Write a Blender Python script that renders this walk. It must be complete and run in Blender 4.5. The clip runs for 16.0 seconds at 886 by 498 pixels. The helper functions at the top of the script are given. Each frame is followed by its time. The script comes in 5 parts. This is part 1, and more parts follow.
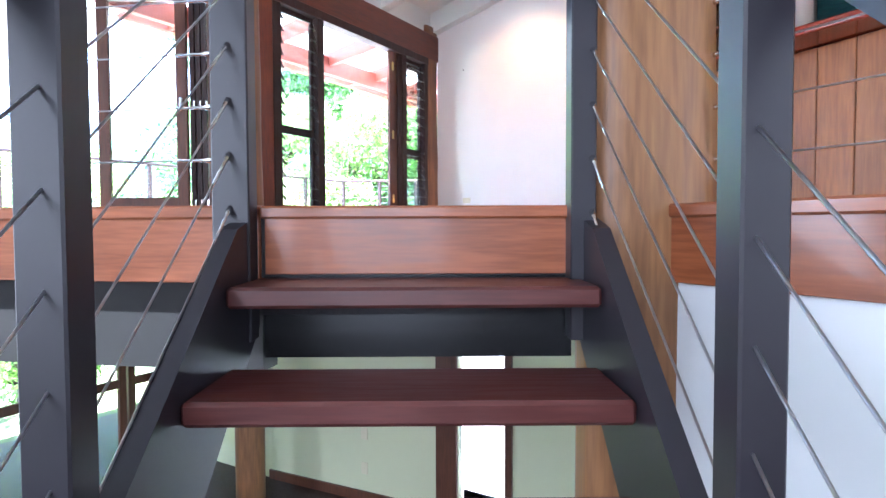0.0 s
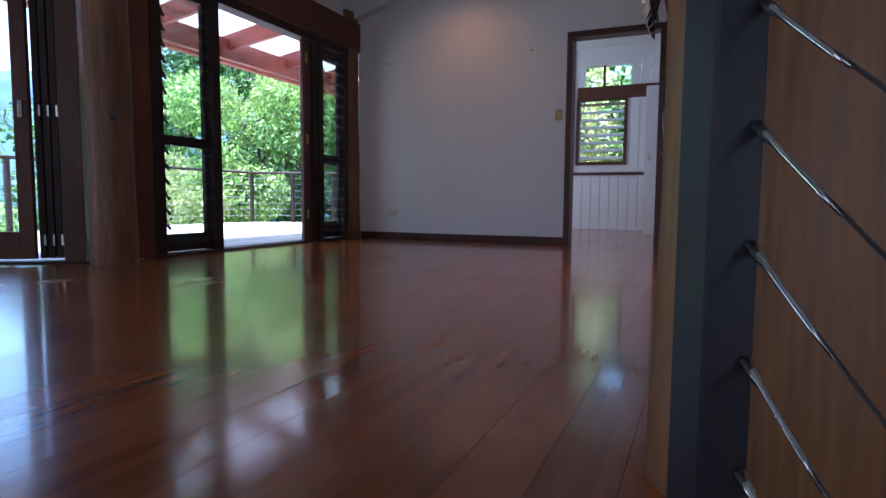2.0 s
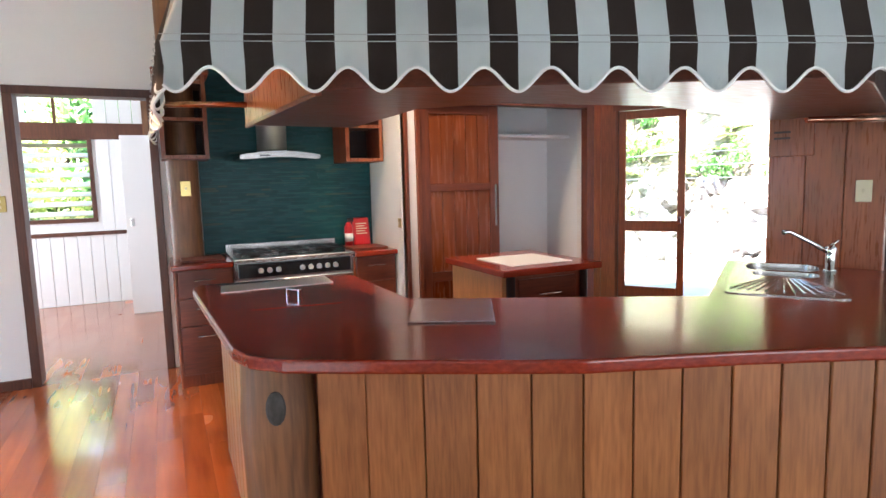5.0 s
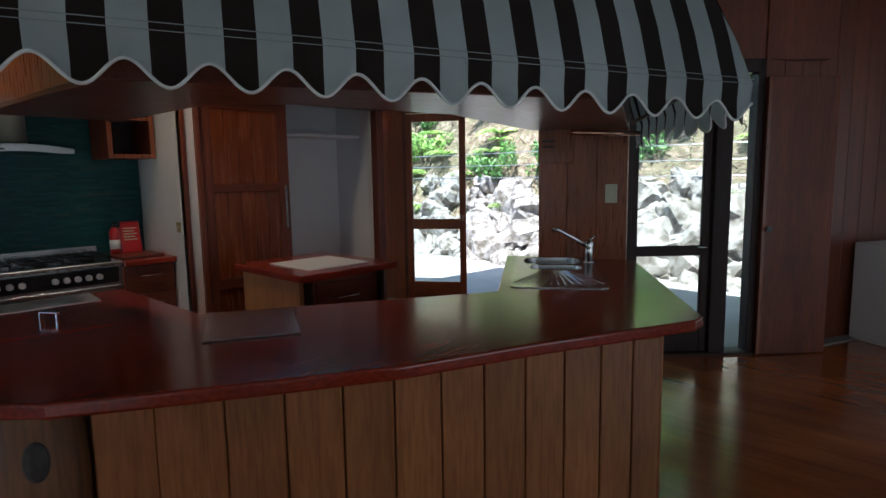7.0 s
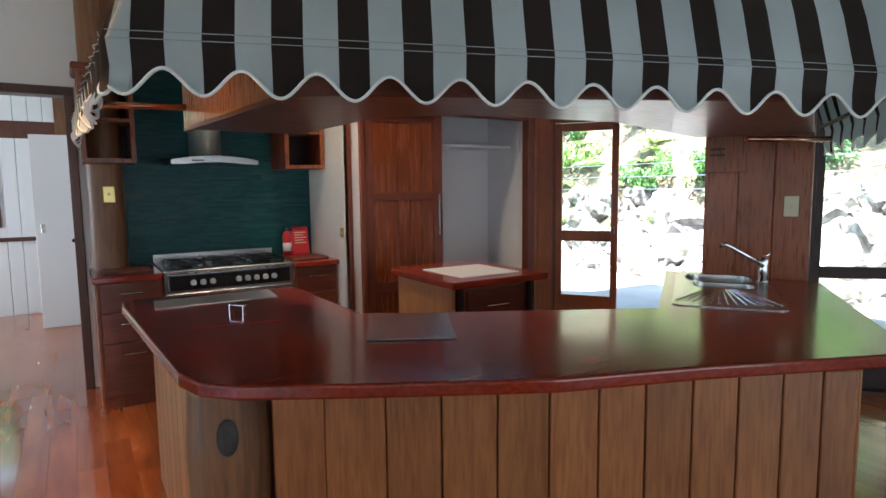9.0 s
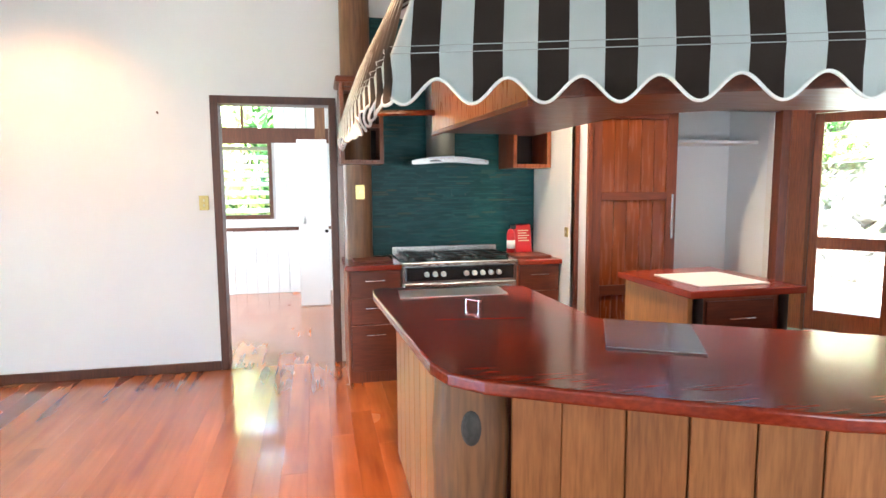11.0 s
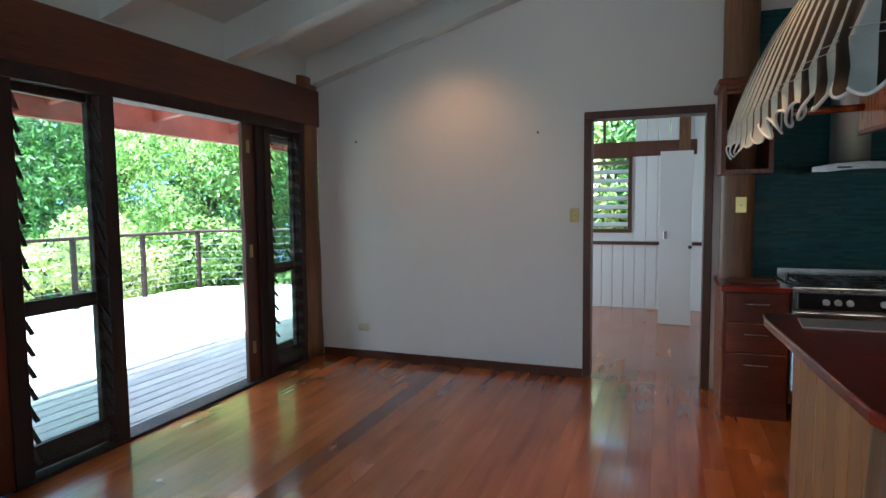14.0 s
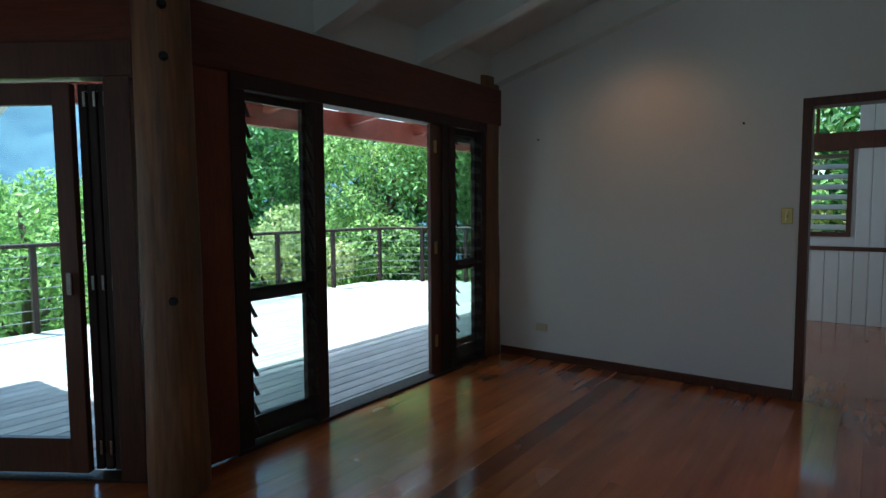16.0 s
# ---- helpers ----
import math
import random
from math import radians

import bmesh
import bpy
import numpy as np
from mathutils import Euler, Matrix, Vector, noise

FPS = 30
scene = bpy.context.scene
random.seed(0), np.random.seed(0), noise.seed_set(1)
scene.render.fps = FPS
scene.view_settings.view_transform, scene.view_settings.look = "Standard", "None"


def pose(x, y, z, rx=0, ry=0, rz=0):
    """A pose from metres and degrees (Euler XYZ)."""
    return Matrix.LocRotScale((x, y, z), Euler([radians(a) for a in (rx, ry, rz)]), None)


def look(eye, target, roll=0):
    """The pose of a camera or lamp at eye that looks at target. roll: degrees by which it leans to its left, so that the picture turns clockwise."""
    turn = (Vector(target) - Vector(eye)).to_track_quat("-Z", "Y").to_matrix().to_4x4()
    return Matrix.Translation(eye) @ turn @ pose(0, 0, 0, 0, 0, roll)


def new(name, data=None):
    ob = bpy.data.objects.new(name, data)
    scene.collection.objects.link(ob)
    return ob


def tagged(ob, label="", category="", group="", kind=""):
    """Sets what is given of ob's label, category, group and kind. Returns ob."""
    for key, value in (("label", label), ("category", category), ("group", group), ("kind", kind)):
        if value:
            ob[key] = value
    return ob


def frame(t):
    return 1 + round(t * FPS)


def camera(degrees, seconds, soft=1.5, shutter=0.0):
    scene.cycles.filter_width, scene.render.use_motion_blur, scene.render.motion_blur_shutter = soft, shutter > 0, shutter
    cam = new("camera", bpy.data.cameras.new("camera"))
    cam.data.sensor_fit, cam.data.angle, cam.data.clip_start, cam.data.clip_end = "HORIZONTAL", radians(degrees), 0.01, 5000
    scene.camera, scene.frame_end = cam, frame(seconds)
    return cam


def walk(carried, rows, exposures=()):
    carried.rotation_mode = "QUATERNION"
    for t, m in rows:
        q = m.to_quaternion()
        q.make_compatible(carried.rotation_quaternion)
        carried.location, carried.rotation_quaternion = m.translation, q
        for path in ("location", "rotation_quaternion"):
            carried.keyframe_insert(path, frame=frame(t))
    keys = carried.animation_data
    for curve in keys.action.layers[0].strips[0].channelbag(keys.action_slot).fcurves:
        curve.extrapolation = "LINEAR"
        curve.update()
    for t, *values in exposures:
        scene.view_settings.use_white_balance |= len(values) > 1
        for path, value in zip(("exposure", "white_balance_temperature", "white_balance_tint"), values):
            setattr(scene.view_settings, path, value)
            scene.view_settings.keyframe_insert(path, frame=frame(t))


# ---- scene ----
cam = camera(74.1, 16.0)
EXPOSURES = [
    (0, 4.95, 5400, 16), (0.3, 4.75, 5400, 16), (0.5, 4.1, 5400, 17), (0.7, 3.3, 5400, 19), (1.0, 2.4, 5300, 24), (1.5, 1.9, 5100, 21), (2.0, 2.2, 5200, 20),
    (3.0, 2.85, 5400, 18), (3.5, 3.2, 5500, 14), (4.2, 3.5, 5900, 12), (4.6, 4.1, 6000, 12), (5.2, 4.4, 6100, 12), (7.3, 2.0, 5600, 6), (8.0, 2.05, 5600, 5),
    (8.7, 2.95, 5700, 6), (10.8, 4.95, 6000, 6), (11.5, 4.4, 5900, 4), (12.5, 3.2, 5700, 4), (13.5, 2.9, 5600, 2), (14.5, 2.55, 5400, 0), (15.5, 1.8, 5300, -3), (16.0, 1.4, 5300, -5),
]
PATH = [
    (0, (1.885, -6.971, -0.055), (0.831, -5.273, -0.131), -0.2),
    (0.3, (1.767, -6.823, -0.028), (0.724, -5.117, -0.037), -0.0),
    (0.5, (1.728, -6.776, 0.046), (0.666, -5.082, 0.012), -0.7),
    (0.7, (1.682, -6.69, 0.079), (0.606, -5.004, 0.057), -0.5),
    (1, (1.616, -6.568, 0.195), (0.501, -4.909, 0.122), -1.2),
    (1.5, (1.484, -6.403, 0.311), (0.445, -4.699, 0.18), 0.1),
    (1.6, (1.453, -6.374, 0.335), (0.482, -4.628, 0.242), -0.5),
    (2, (1.345, -6.228, 0.456), (0.542, -4.404, 0.292), 0.4),
    (2.3, (1.233, -6.129, 0.532), (0.519, -4.272, 0.325), -0.3),
    (2.5, (1.198, -5.996, 0.571), (0.531, -4.126, 0.338), 0.3),
    (3, (1.095, -5.839, 0.792), (0.74, -3.894, 0.495), -0.6),
    (3.5, (1.003, -5.631, 0.958), (0.769, -3.666, 0.671), -1.1),
    (4, (0.965, -5.474, 1.136), (0.994, -3.496, 0.839), -0.8),
    (4.2, (0.984, -5.377, 1.177), (1.158, -3.401, 0.924), -0.1),
    (4.5, (0.966, -5.288, 1.266), (1.386, -3.344, 1.052), -0.4),
    (5, (0.971, -5.145, 1.438), (1.821, -3.349, 1.212), -1.5),
    (5.2, (0.973, -5.114, 1.466), (1.942, -3.38, 1.232), -1.2),
    (7.3, (0.939, -5.068, 1.472), (2.377, -3.7, 1.219), -1.0),
    (7.5, (0.939, -5.065, 1.47), (2.341, -3.661, 1.22), -1.0),
    (8, (0.933, -5.056, 1.468), (2.22, -3.543, 1.231), -1.2),
    (8.5, (0.919, -5.042, 1.466), (2.095, -3.439, 1.25), -1.1),
    (8.7, (0.913, -5.034, 1.464), (2.044, -3.398, 1.252), -0.9),
    (10.8, (0.785, -4.975, 1.477), (1.298, -3.054, 1.263), -0.4),
    (11, (0.792, -4.962, 1.482), (1.21, -3.018, 1.269), -0.4),
    (11.5, (0.764, -4.943, 1.48), (0.968, -2.964, 1.275), -0.5),
    (12, (0.727, -4.944, 1.482), (0.724, -2.954, 1.285), -0.6),
    (12.5, (0.704, -4.938, 1.477), (0.546, -2.953, 1.293), -0.6),
    (13, (0.678, -4.941, 1.474), (0.344, -2.976, 1.307), -0.7),
    (13.5, (0.648, -4.948, 1.47), (0.135, -3.021, 1.315), -0.6),
    (14, (0.613, -4.953, 1.464), (-0.087, -3.086, 1.313), -0.6),
    (14.5, (0.554, -4.942, 1.469), (-0.308, -3.144, 1.311), -0.6),
    (15, (0.51, -4.939, 1.47), (-0.47, -3.203, 1.313), -0.5),
    (15.5, (0.492, -4.965, 1.456), (-0.587, -3.288, 1.304), -0.4),
    (16, (0.451, -4.966, 1.457), (-0.734, -3.361, 1.309), -0.4),
]
walk(cam, [(t, look(eye, target, roll)) for t, eye, target, roll in PATH], exposures=EXPOSURES)

# ---- world and sun ----
world = bpy.data.worlds.new("world")
scene.world = world
world.use_nodes = True
wn = world.node_tree
sky = wn.nodes.new("ShaderNodeTexSky")
sky.sky_type = "NISHITA"
sky.sun_disc = False
SUN_EL, SUN_AZ = radians(70), radians(250)
sky.sun_elevation, sky.sun_rotation = SUN_EL, SUN_AZ
wn.links.new(sky.outputs[0], wn.nodes["Background"].inputs[0])
wn.nodes["Background"].inputs[1].default_value = 0.15
sun_dir = Vector((math.sin(SUN_AZ) * math.cos(SUN_EL), math.cos(SUN_AZ) * math.cos(SUN_EL), math.sin(SUN_EL)))
sun = new("sun", bpy.data.lights.new("sun", "SUN"))
sun.data.energy, sun.data.angle, sun.data.color = 5.0, radians(0.5), (1, 0.95, 0.88)
sun.matrix_world = look(sun_dir * 30, (0, 0, 0))


def spot(name, eye, target, watts, degrees, color=(1, 0.52, 0.25), blend=0.8):
    lamp = new(name, bpy.data.lights.new(name, "SPOT"))
    lamp.data.energy, lamp.data.spot_size, lamp.data.spot_blend, lamp.data.color = watts, radians(degrees), blend, color
    lamp.data.shadow_soft_size = 0.04
    lamp.matrix_world = look(eye, target)
    return lamp


spot("downlight_lamp", (-1.10, -0.75, 2.75), (-1.10, -0.1, 1.5), 2.3, 120, (1, 0.45, 0.20), blend=1.0)
spot("downlight_lamp", (1.15, -2.6, 2.3), (1.45, -2.45, 1.7), 2.5, 100, blend=1.0)
spot("downlight_lamp", (2.15, -1.45, 3.3), (2.9, -1.5, 0.6), 18, 100, (1, 0.72, 0.48), blend=1.0)
spot("downlight_lamp", (0.75, -2.5, 3.3), (1.2, -2.4, 1.0), 22, 90, blend=1.0)


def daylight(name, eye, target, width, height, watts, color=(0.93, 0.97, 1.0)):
    """An area lamp of sky colour, added where daylight is wanted."""
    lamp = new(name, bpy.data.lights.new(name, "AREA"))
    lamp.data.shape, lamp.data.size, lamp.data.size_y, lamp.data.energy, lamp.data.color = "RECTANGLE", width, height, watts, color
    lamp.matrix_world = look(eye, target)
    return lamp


# The south lamp stands for an unseen window; the other three are added fill.
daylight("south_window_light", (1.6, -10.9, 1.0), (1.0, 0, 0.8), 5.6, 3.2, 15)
daylight("west_window_light", (-5.8, -8.4, 0.3), (0, -6.5, 0.2), 3.5, 3.5, 26)
daylight("back_room_window_light", (-2.35, 2.3, 1.5), (1.0, 2.4, 1.2), 1.6, 1.4, 6)
daylight("east_window_light", (8.0, -7.5, 0.8), (3, -7, 0.4), 3.0, 3.0, 5)


# ---- materials ----
def material(name, rough=0.5, metal=0.0):
    m = bpy.data.materials.new(name)
    m.use_nodes = True
    b = m.node_tree.nodes["Principled BSDF"]
    b.inputs["Roughness"].default_value, b.inputs["Metallic"].default_value = rough, metal
    return m, m.node_tree, b


def ramp(nt, fac, stops):
    r = nt.nodes.new("ShaderNodeValToRGB")
    while len(r.color_ramp.elements) < len(stops):
        r.color_ramp.elements.new(0.5)
    for e, (p, c) in zip(r.color_ramp.elements, stops):
        e.position, e.color = p, (*c, 1)
    nt.links.new(fac, r.inputs[0])
    return r.outputs[0]


def mixed(nt, fac, a, b, mode="MIX"):
    n = nt.nodes.new("ShaderNodeMix")
    n.data_type, n.blend_type = "RGBA", mode
    for sock, v in ((n.inputs[0], fac), (n.inputs[6], a), (n.inputs[7], b)):
        if isinstance(v, bpy.types.NodeSocket):
            nt.links.new(v, sock)
        elif isinstance(v, tuple):
            sock.default_value = (*v, 1)
        else:
            sock.default_value = v
    return n.outputs[2]


def tex(nt, kind, scale, stretch=(1, 1, 1), detail=4, vec=None, **kw):
    n = nt.nodes.new("ShaderNodeTex" + kind)
    mp = nt.nodes.new("ShaderNodeMapping")
    mp.inputs["Scale"].default_value = stretch
    if vec is None:
        vec = nt.nodes.new("ShaderNodeTexCoord").outputs["Object"]
    nt.links.new(vec, mp.inputs[0])
    nt.links.new(mp.outputs[0], n.inputs["Vector"])
    n.inputs["Scale"].default_value = scale
    if "Detail" in n.inputs:
        n.inputs["Detail"].default_value = detail
    for k, v in kw.items():
        n.inputs[k].default_value = v
    return n


def bumped(nt, b, height, strength=0.2, dist=0.01):
    n = nt.nodes.new("ShaderNodeBump")
    n.inputs["Strength"].default_value, n.inputs["Distance"].default_value = strength, dist
    nt.links.new(height, n.inputs["Height"])
    nt.links.new(n.outputs[0], b.inputs["Normal"])


def shifted(nt, axes=(0, 0, 9)):
    """Object coordinates, moved apart for each object so that no two boards share their grain."""
    co, info, add, mul = (nt.nodes.new(k) for k in ("ShaderNodeTexCoord", "ShaderNodeObjectInfo", "ShaderNodeVectorMath", "ShaderNodeVectorMath"))
    mul.operation = "SCALE"
    mul.inputs[0].default_value = (3.1, 5.7, 9.3)
    nt.links.new(info.outputs["Random"], mul.inputs["Scale"])
    nt.links.new(co.outputs["Object"], add.inputs[0])
    nt.links.new(mul.outputs[0], add.inputs[1])
    return add.outputs[0], info.outputs["Random"]


def wood(name, light, dark, grain="z", rough=0.4, knots=0.0, vary=0.25, coat=0.0, bump=0.12, knot_color=(0.05, 0.02, 0.01), scale=1.0, streaks=0.35, grit=90):
    m, nt, b = material(name, rough)
    vec, rnd = shifted(nt)
    st = {"x": (0.08, 1, 1), "y": (1, 0.08, 1), "z": (1, 1, 0.08)}[grain]
    big = tex(nt, "Noise", 7 * scale, st, 5, vec, Roughness=0.6, Distortion=0.6)
    fine = tex(nt, "Noise", grit * scale, st, 3, vec)
    col = ramp(nt, big.outputs[0], [(0.3, dark), (0.7, light)])
    col = mixed(nt, streaks, col, ramp(nt, fine.outputs[0], [(0.35, tuple(c * 0.45 for c in dark)), (0.65, light)]))
    blot = tex(nt, "Noise", 1.3, (1, 1, 1), 2, vec)
    col = mixed(nt, 1.0, col, ramp(nt, blot.outputs[0], [(0.3, (0.72, 0.70, 0.68)), (0.7, (1.08, 1.08, 1.08))]), "MULTIPLY")
    tone = nt.nodes.new("ShaderNodeMapRange")
    tone.inputs["To Min"].default_value, tone.inputs["To Max"].default_value = 1 - vary, 1 + vary
    nt.links.new(rnd, tone.inputs[0])
    grey = nt.nodes.new("ShaderNodeCombineColor")
    for i in range(3):
        nt.links.new(tone.outputs[0], grey.inputs[i])
    col = mixed(nt, 1.0, col, grey.outputs[0], "MULTIPLY")
    if knots:
        sp, cb_ = nt.nodes.new("ShaderNodeSeparateXYZ"), nt.nodes.new("ShaderNodeCombineXYZ")
        nt.links.new(vec, sp.inputs[0])
        u_, v_ = {"x": (1, 0), "y": (0, 1), "z": (0, 2)}[grain]
        nt.links.new(sp.outputs[u_], cb_.inputs[0])
        nt.links.new(sp.outputs[v_], cb_.inputs[1])
        v = tex(nt, "Voronoi", knots, (1, 0.65, 1), vec=cb_.outputs[0])
        v.voronoi_dimensions = "2D"
        col = mixed(nt, ramp(nt, v.outputs["Distance"], [(0.045, (0.8, 0.8, 0.8)), (0.09, (0, 0, 0))]), col, knot_color)
        col = mixed(nt, ramp(nt, v.outputs["Distance"], [(0.07, (0.22, 0.22, 0.22)), (0.17, (0, 0, 0))]), col, tuple(c * 0.6 for c in dark))
    nt.links.new(col, b.inputs["Base Color"])
    wear = fine if coat < 0.5 else blot
    nt.links.new(ramp(nt, wear.outputs[0], [(0.3, (rough * 0.8,) * 3), (0.7, (min(1, rough * 1.25),) * 3)]), b.inputs["Roughness"])
    b.inputs["Coat Weight"].default_value, b.inputs["Coat Roughness"].default_value = coat, 0.08
    if bump:
        bumped(nt, b, fine.outputs[0], bump, 0.002)
    return m


def paint(name, color, rough=0.55, grime=0.06, bump=0.05):
    m, nt, b = material(name, rough)
    n = tex(nt, "Noise", 1.1, detail=5)
    f = tex(nt, "Noise", 130, detail=2)
    col = ramp(nt, n.outputs[0], [(0.3, tuple(c * (1 - grime) for c in color)), (0.7, color)])
    nt.links.new(col, b.inputs["Base Color"])
    bumped(nt, b, f.outputs[0], bump, 0.001)
    return m


def metal(name, color, rough=0.25, brushed=True):
    m, nt, b = material(name, rough, 1.0)
    n = tex(nt, "Noise", 60, (0.03, 1, 1) if brushed else (1, 1, 1), 3)
    nt.links.new(ramp(nt, n.outputs[0], [(0.3, tuple(c * 0.94 for c in color)), (0.7, color)]), b.inputs["Base Color"])
    nt.links.new(ramp(nt, n.outputs[0], [(0.3, (rough * 0.92,) * 3), (0.7, (rough * 1.08,) * 3)]), b.inputs["Roughness"])
    return m


def glass_material(name, tint=(0.93, 0.97, 0.95)):
    m, nt, b = material(name, 0.0)
    nt.nodes.remove(b)
    t, g, mx, fr = (nt.nodes.new(k) for k in ("ShaderNodeBsdfTransparent", "ShaderNodeBsdfGlossy", "ShaderNodeMixShader", "ShaderNodeLayerWeight"))
    t.inputs[0].default_value = (*tint, 1)
    g.inputs["Roughness"].default_value = 0.02
    fr.inputs[0].default_value = 0.5
    pw, ad = nt.nodes.new("ShaderNodeMath"), nt.nodes.new("ShaderNodeMath")
    pw.operation, ad.operation = "POWER", "MULTIPLY_ADD"
    pw.inputs[1].default_value, ad.inputs[1].default_value, ad.inputs[2].default_value = 4.0, 0.5, 0.02
    nt.links.new(fr.outputs["Facing"], pw.inputs[0])
    nt.links.new(pw.outputs[0], ad.inputs[0])
    nt.links.new(ad.outputs[0], mx.inputs[0])
    nt.links.new(t.outputs[0], mx.inputs[1])
    nt.links.new(g.outputs[0], mx.inputs[2])
    nt.links.new(mx.outputs[0], nt.nodes["Material Output"].inputs[0])
    return m


def foliage(name, light, dark):
    m, nt, b = material(name, 0.55)
    geo = nt.nodes.new("ShaderNodeNewGeometry")
    n = tex(nt, "Noise", 0.9, detail=3)
    col = ramp(nt, geo.outputs["Random Per Island"], [(0.0, dark), (0.6, light), (1.0, tuple(min(1, c * 1.7) for c in light))])
    col = mixed(nt, 1.0, col, ramp(nt, n.outputs[0], [(0.3, (0.55, 0.6, 0.5)), (0.7, (1.3, 1.25, 1.1))]), "MULTIPLY")
    nt.links.new(col, b.inputs["Base Color"])
    b.inputs["Subsurface Weight"].default_value = 0.0
    tr, mx = nt.nodes.new("ShaderNodeBsdfTranslucent"), nt.nodes.new("ShaderNodeMixShader")
    nt.links.new(col, tr.inputs[0])
    mx.inputs[0].default_value = 0.35
    nt.links.new(b.outputs[0], mx.inputs[1])
    nt.links.new(tr.outputs[0], mx.inputs[2])
    nt.links.new(mx.outputs[0], nt.nodes["Material Output"].inputs[0])
    return m


M = {}
M["floor"] = wood("floor_boards", (0.50, 0.148, 0.036), (0.32, 0.076, 0.018), "y", 0.22, knots=3.4, vary=0.11, coat=0.55, bump=0, streaks=0.16, grit=28)
M["jarrah"] = wood("red_timber", (0.24, 0.055, 0.018), (0.11, 0.022, 0.009), "z", 0.45, vary=0.12, coat=0.05)
M["jarrah_x"] = wood("red_timber_long", (0.22, 0.05, 0.02), (0.12, 0.025, 0.01), "x", 0.35, vary=0.12, coat=0.15)
M["jarrah_y"] = wood("red_timber_beam", (0.20, 0.05, 0.02), (0.10, 0.022, 0.009), "y", 0.4, vary=0.1)
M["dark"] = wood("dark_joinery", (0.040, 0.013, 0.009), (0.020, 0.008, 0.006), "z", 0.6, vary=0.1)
M["doorwood"] = wood("red_door_timber", (0.36, 0.095, 0.032), (0.22, 0.050, 0.018), "z", 0.35, vary=0.1, coat=0.1)
M["brown"] = wood("brown_trim", (0.13, 0.045, 0.022), (0.07, 0.022, 0.012), "z", 0.4, vary=0.1)
M["cedar"] = wood("cedar_boards", (0.34, 0.10, 0.035), (0.18, 0.05, 0.02), "z", 0.3, knots=2.2, vary=0.2, coat=0.15)
M["pine"] = wood("pine_planks", (0.46, 0.175, 0.055), (0.29, 0.098, 0.030), "z", 0.4, knots=2.4, vary=0.14, coat=0.05)
M["pale"] = wood("pale_pine", (0.58, 0.27, 0.10), (0.42, 0.17, 0.06), "z", 0.35, knots=2.0, vary=0.1)
M["post_wood"] = wood("honey_post_timber", (0.46, 0.22, 0.085), (0.22, 0.095, 0.04), "z", 0.42, knots=1.6, vary=0.05, bump=0.2, scale=0.6)
M["panel"] = wood("polished_door_timber", (0.27, 0.068, 0.019), (0.17, 0.038, 0.012), "z", 0.25, vary=0.10, coat=0.35, bump=0.02, streaks=0.15, grit=40)
M["honey"] = wood("honey_board", (0.55, 0.20, 0.06), (0.40, 0.12, 0.035), "z", 0.3, vary=0.05, coat=0.2)
M["louvre"] = paint("tan_louvre", (0.55, 0.50, 0.33), 0.4, 0.08)
M["floor_dark"] = wood("dark_floor_board", (0.24, 0.065, 0.022), (0.15, 0.036, 0.013), "y", 0.22, vary=0.05, coat=0.55, bump=0, streaks=0.16, grit=28)
M["fascia"] = wood("fascia_pine", (0.42, 0.13, 0.05), (0.26, 0.07, 0.025), "x", 0.35, knots=4, vary=0.1, coat=0.2)
M["top"] = wood("worktop_timber", (0.33, 0.036, 0.013), (0.21, 0.021, 0.009), "x", 0.18, vary=0.05, coat=0.22, bump=0.01)
M["log"] = wood("log_timber", (0.30, 0.135, 0.055), (0.10, 0.045, 0.022), "z", 0.45, vary=0.1, bump=0.3, scale=0.6)
M["bark"] = wood("tree_bark", (0.16, 0.12, 0.08), (0.07, 0.05, 0.035), "z", 0.9, bump=0.6)
M["tread"] = wood("stair_tread", (0.15, 0.042, 0.035), (0.09, 0.025, 0.022), "x", 0.35, vary=0.08, coat=0.1)
M["deck"] = wood("deck_boards", (0.60, 0.59, 0.57), (0.44, 0.43, 0.42), "y", 0.6, vary=0.12, bump=0.25)
M["rafter"] = wood("red_rafter", (0.36, 0.075, 0.04), (0.24, 0.045, 0.025), "x", 0.5, vary=0.1)
M["wall"] = paint("white_wall", (0.78, 0.76, 0.73), 0.5, 0.05)
M["ceiling"] = paint("white_ceiling", (0.70, 0.74, 0.70), 0.6, 0.05)
M["white"] = paint("white_boards", (0.80, 0.81, 0.82), 0.45, 0.04)
M["cream"] = paint("green_cream_wall", (0.62, 0.63, 0.42), 0.6, 0.05)
M["grey"] = paint("dark_grey_paint", (0.019, 0.016, 0.022), 0.42, 0.15)
M["greysoft"] = paint("grey_green_paint", (0.075, 0.072, 0.068), 0.6, 0.1)
M["steel"] = metal("stainless_steel", (0.47, 0.46, 0.45), 0.25)
M["satin"] = metal("satin_steel", (0.72, 0.71, 0.70), 0.5)
M["chrome"] = metal("chrome", (0.8, 0.8, 0.8), 0.08, False)
M["cable"] = metal("wire_rope", (0.55, 0.54, 0.56), 0.35)
M["brass"] = metal("brass", (0.52, 0.40, 0.16), 0.3, False)
M["copper"] = metal("copper_pipe", (0.62, 0.33, 0.22), 0.25, False)
M["black"] = paint("black_enamel", (0.012, 0.012, 0.013), 0.25, 0.1)
M["glass"] = glass_material("window_glass")
M["ivory"] = paint("ivory_plastic", (0.68, 0.62, 0.44), 0.35, 0.05)
M["plastic"] = paint("white_plastic", (0.8, 0.8, 0.78), 0.3, 0.03)
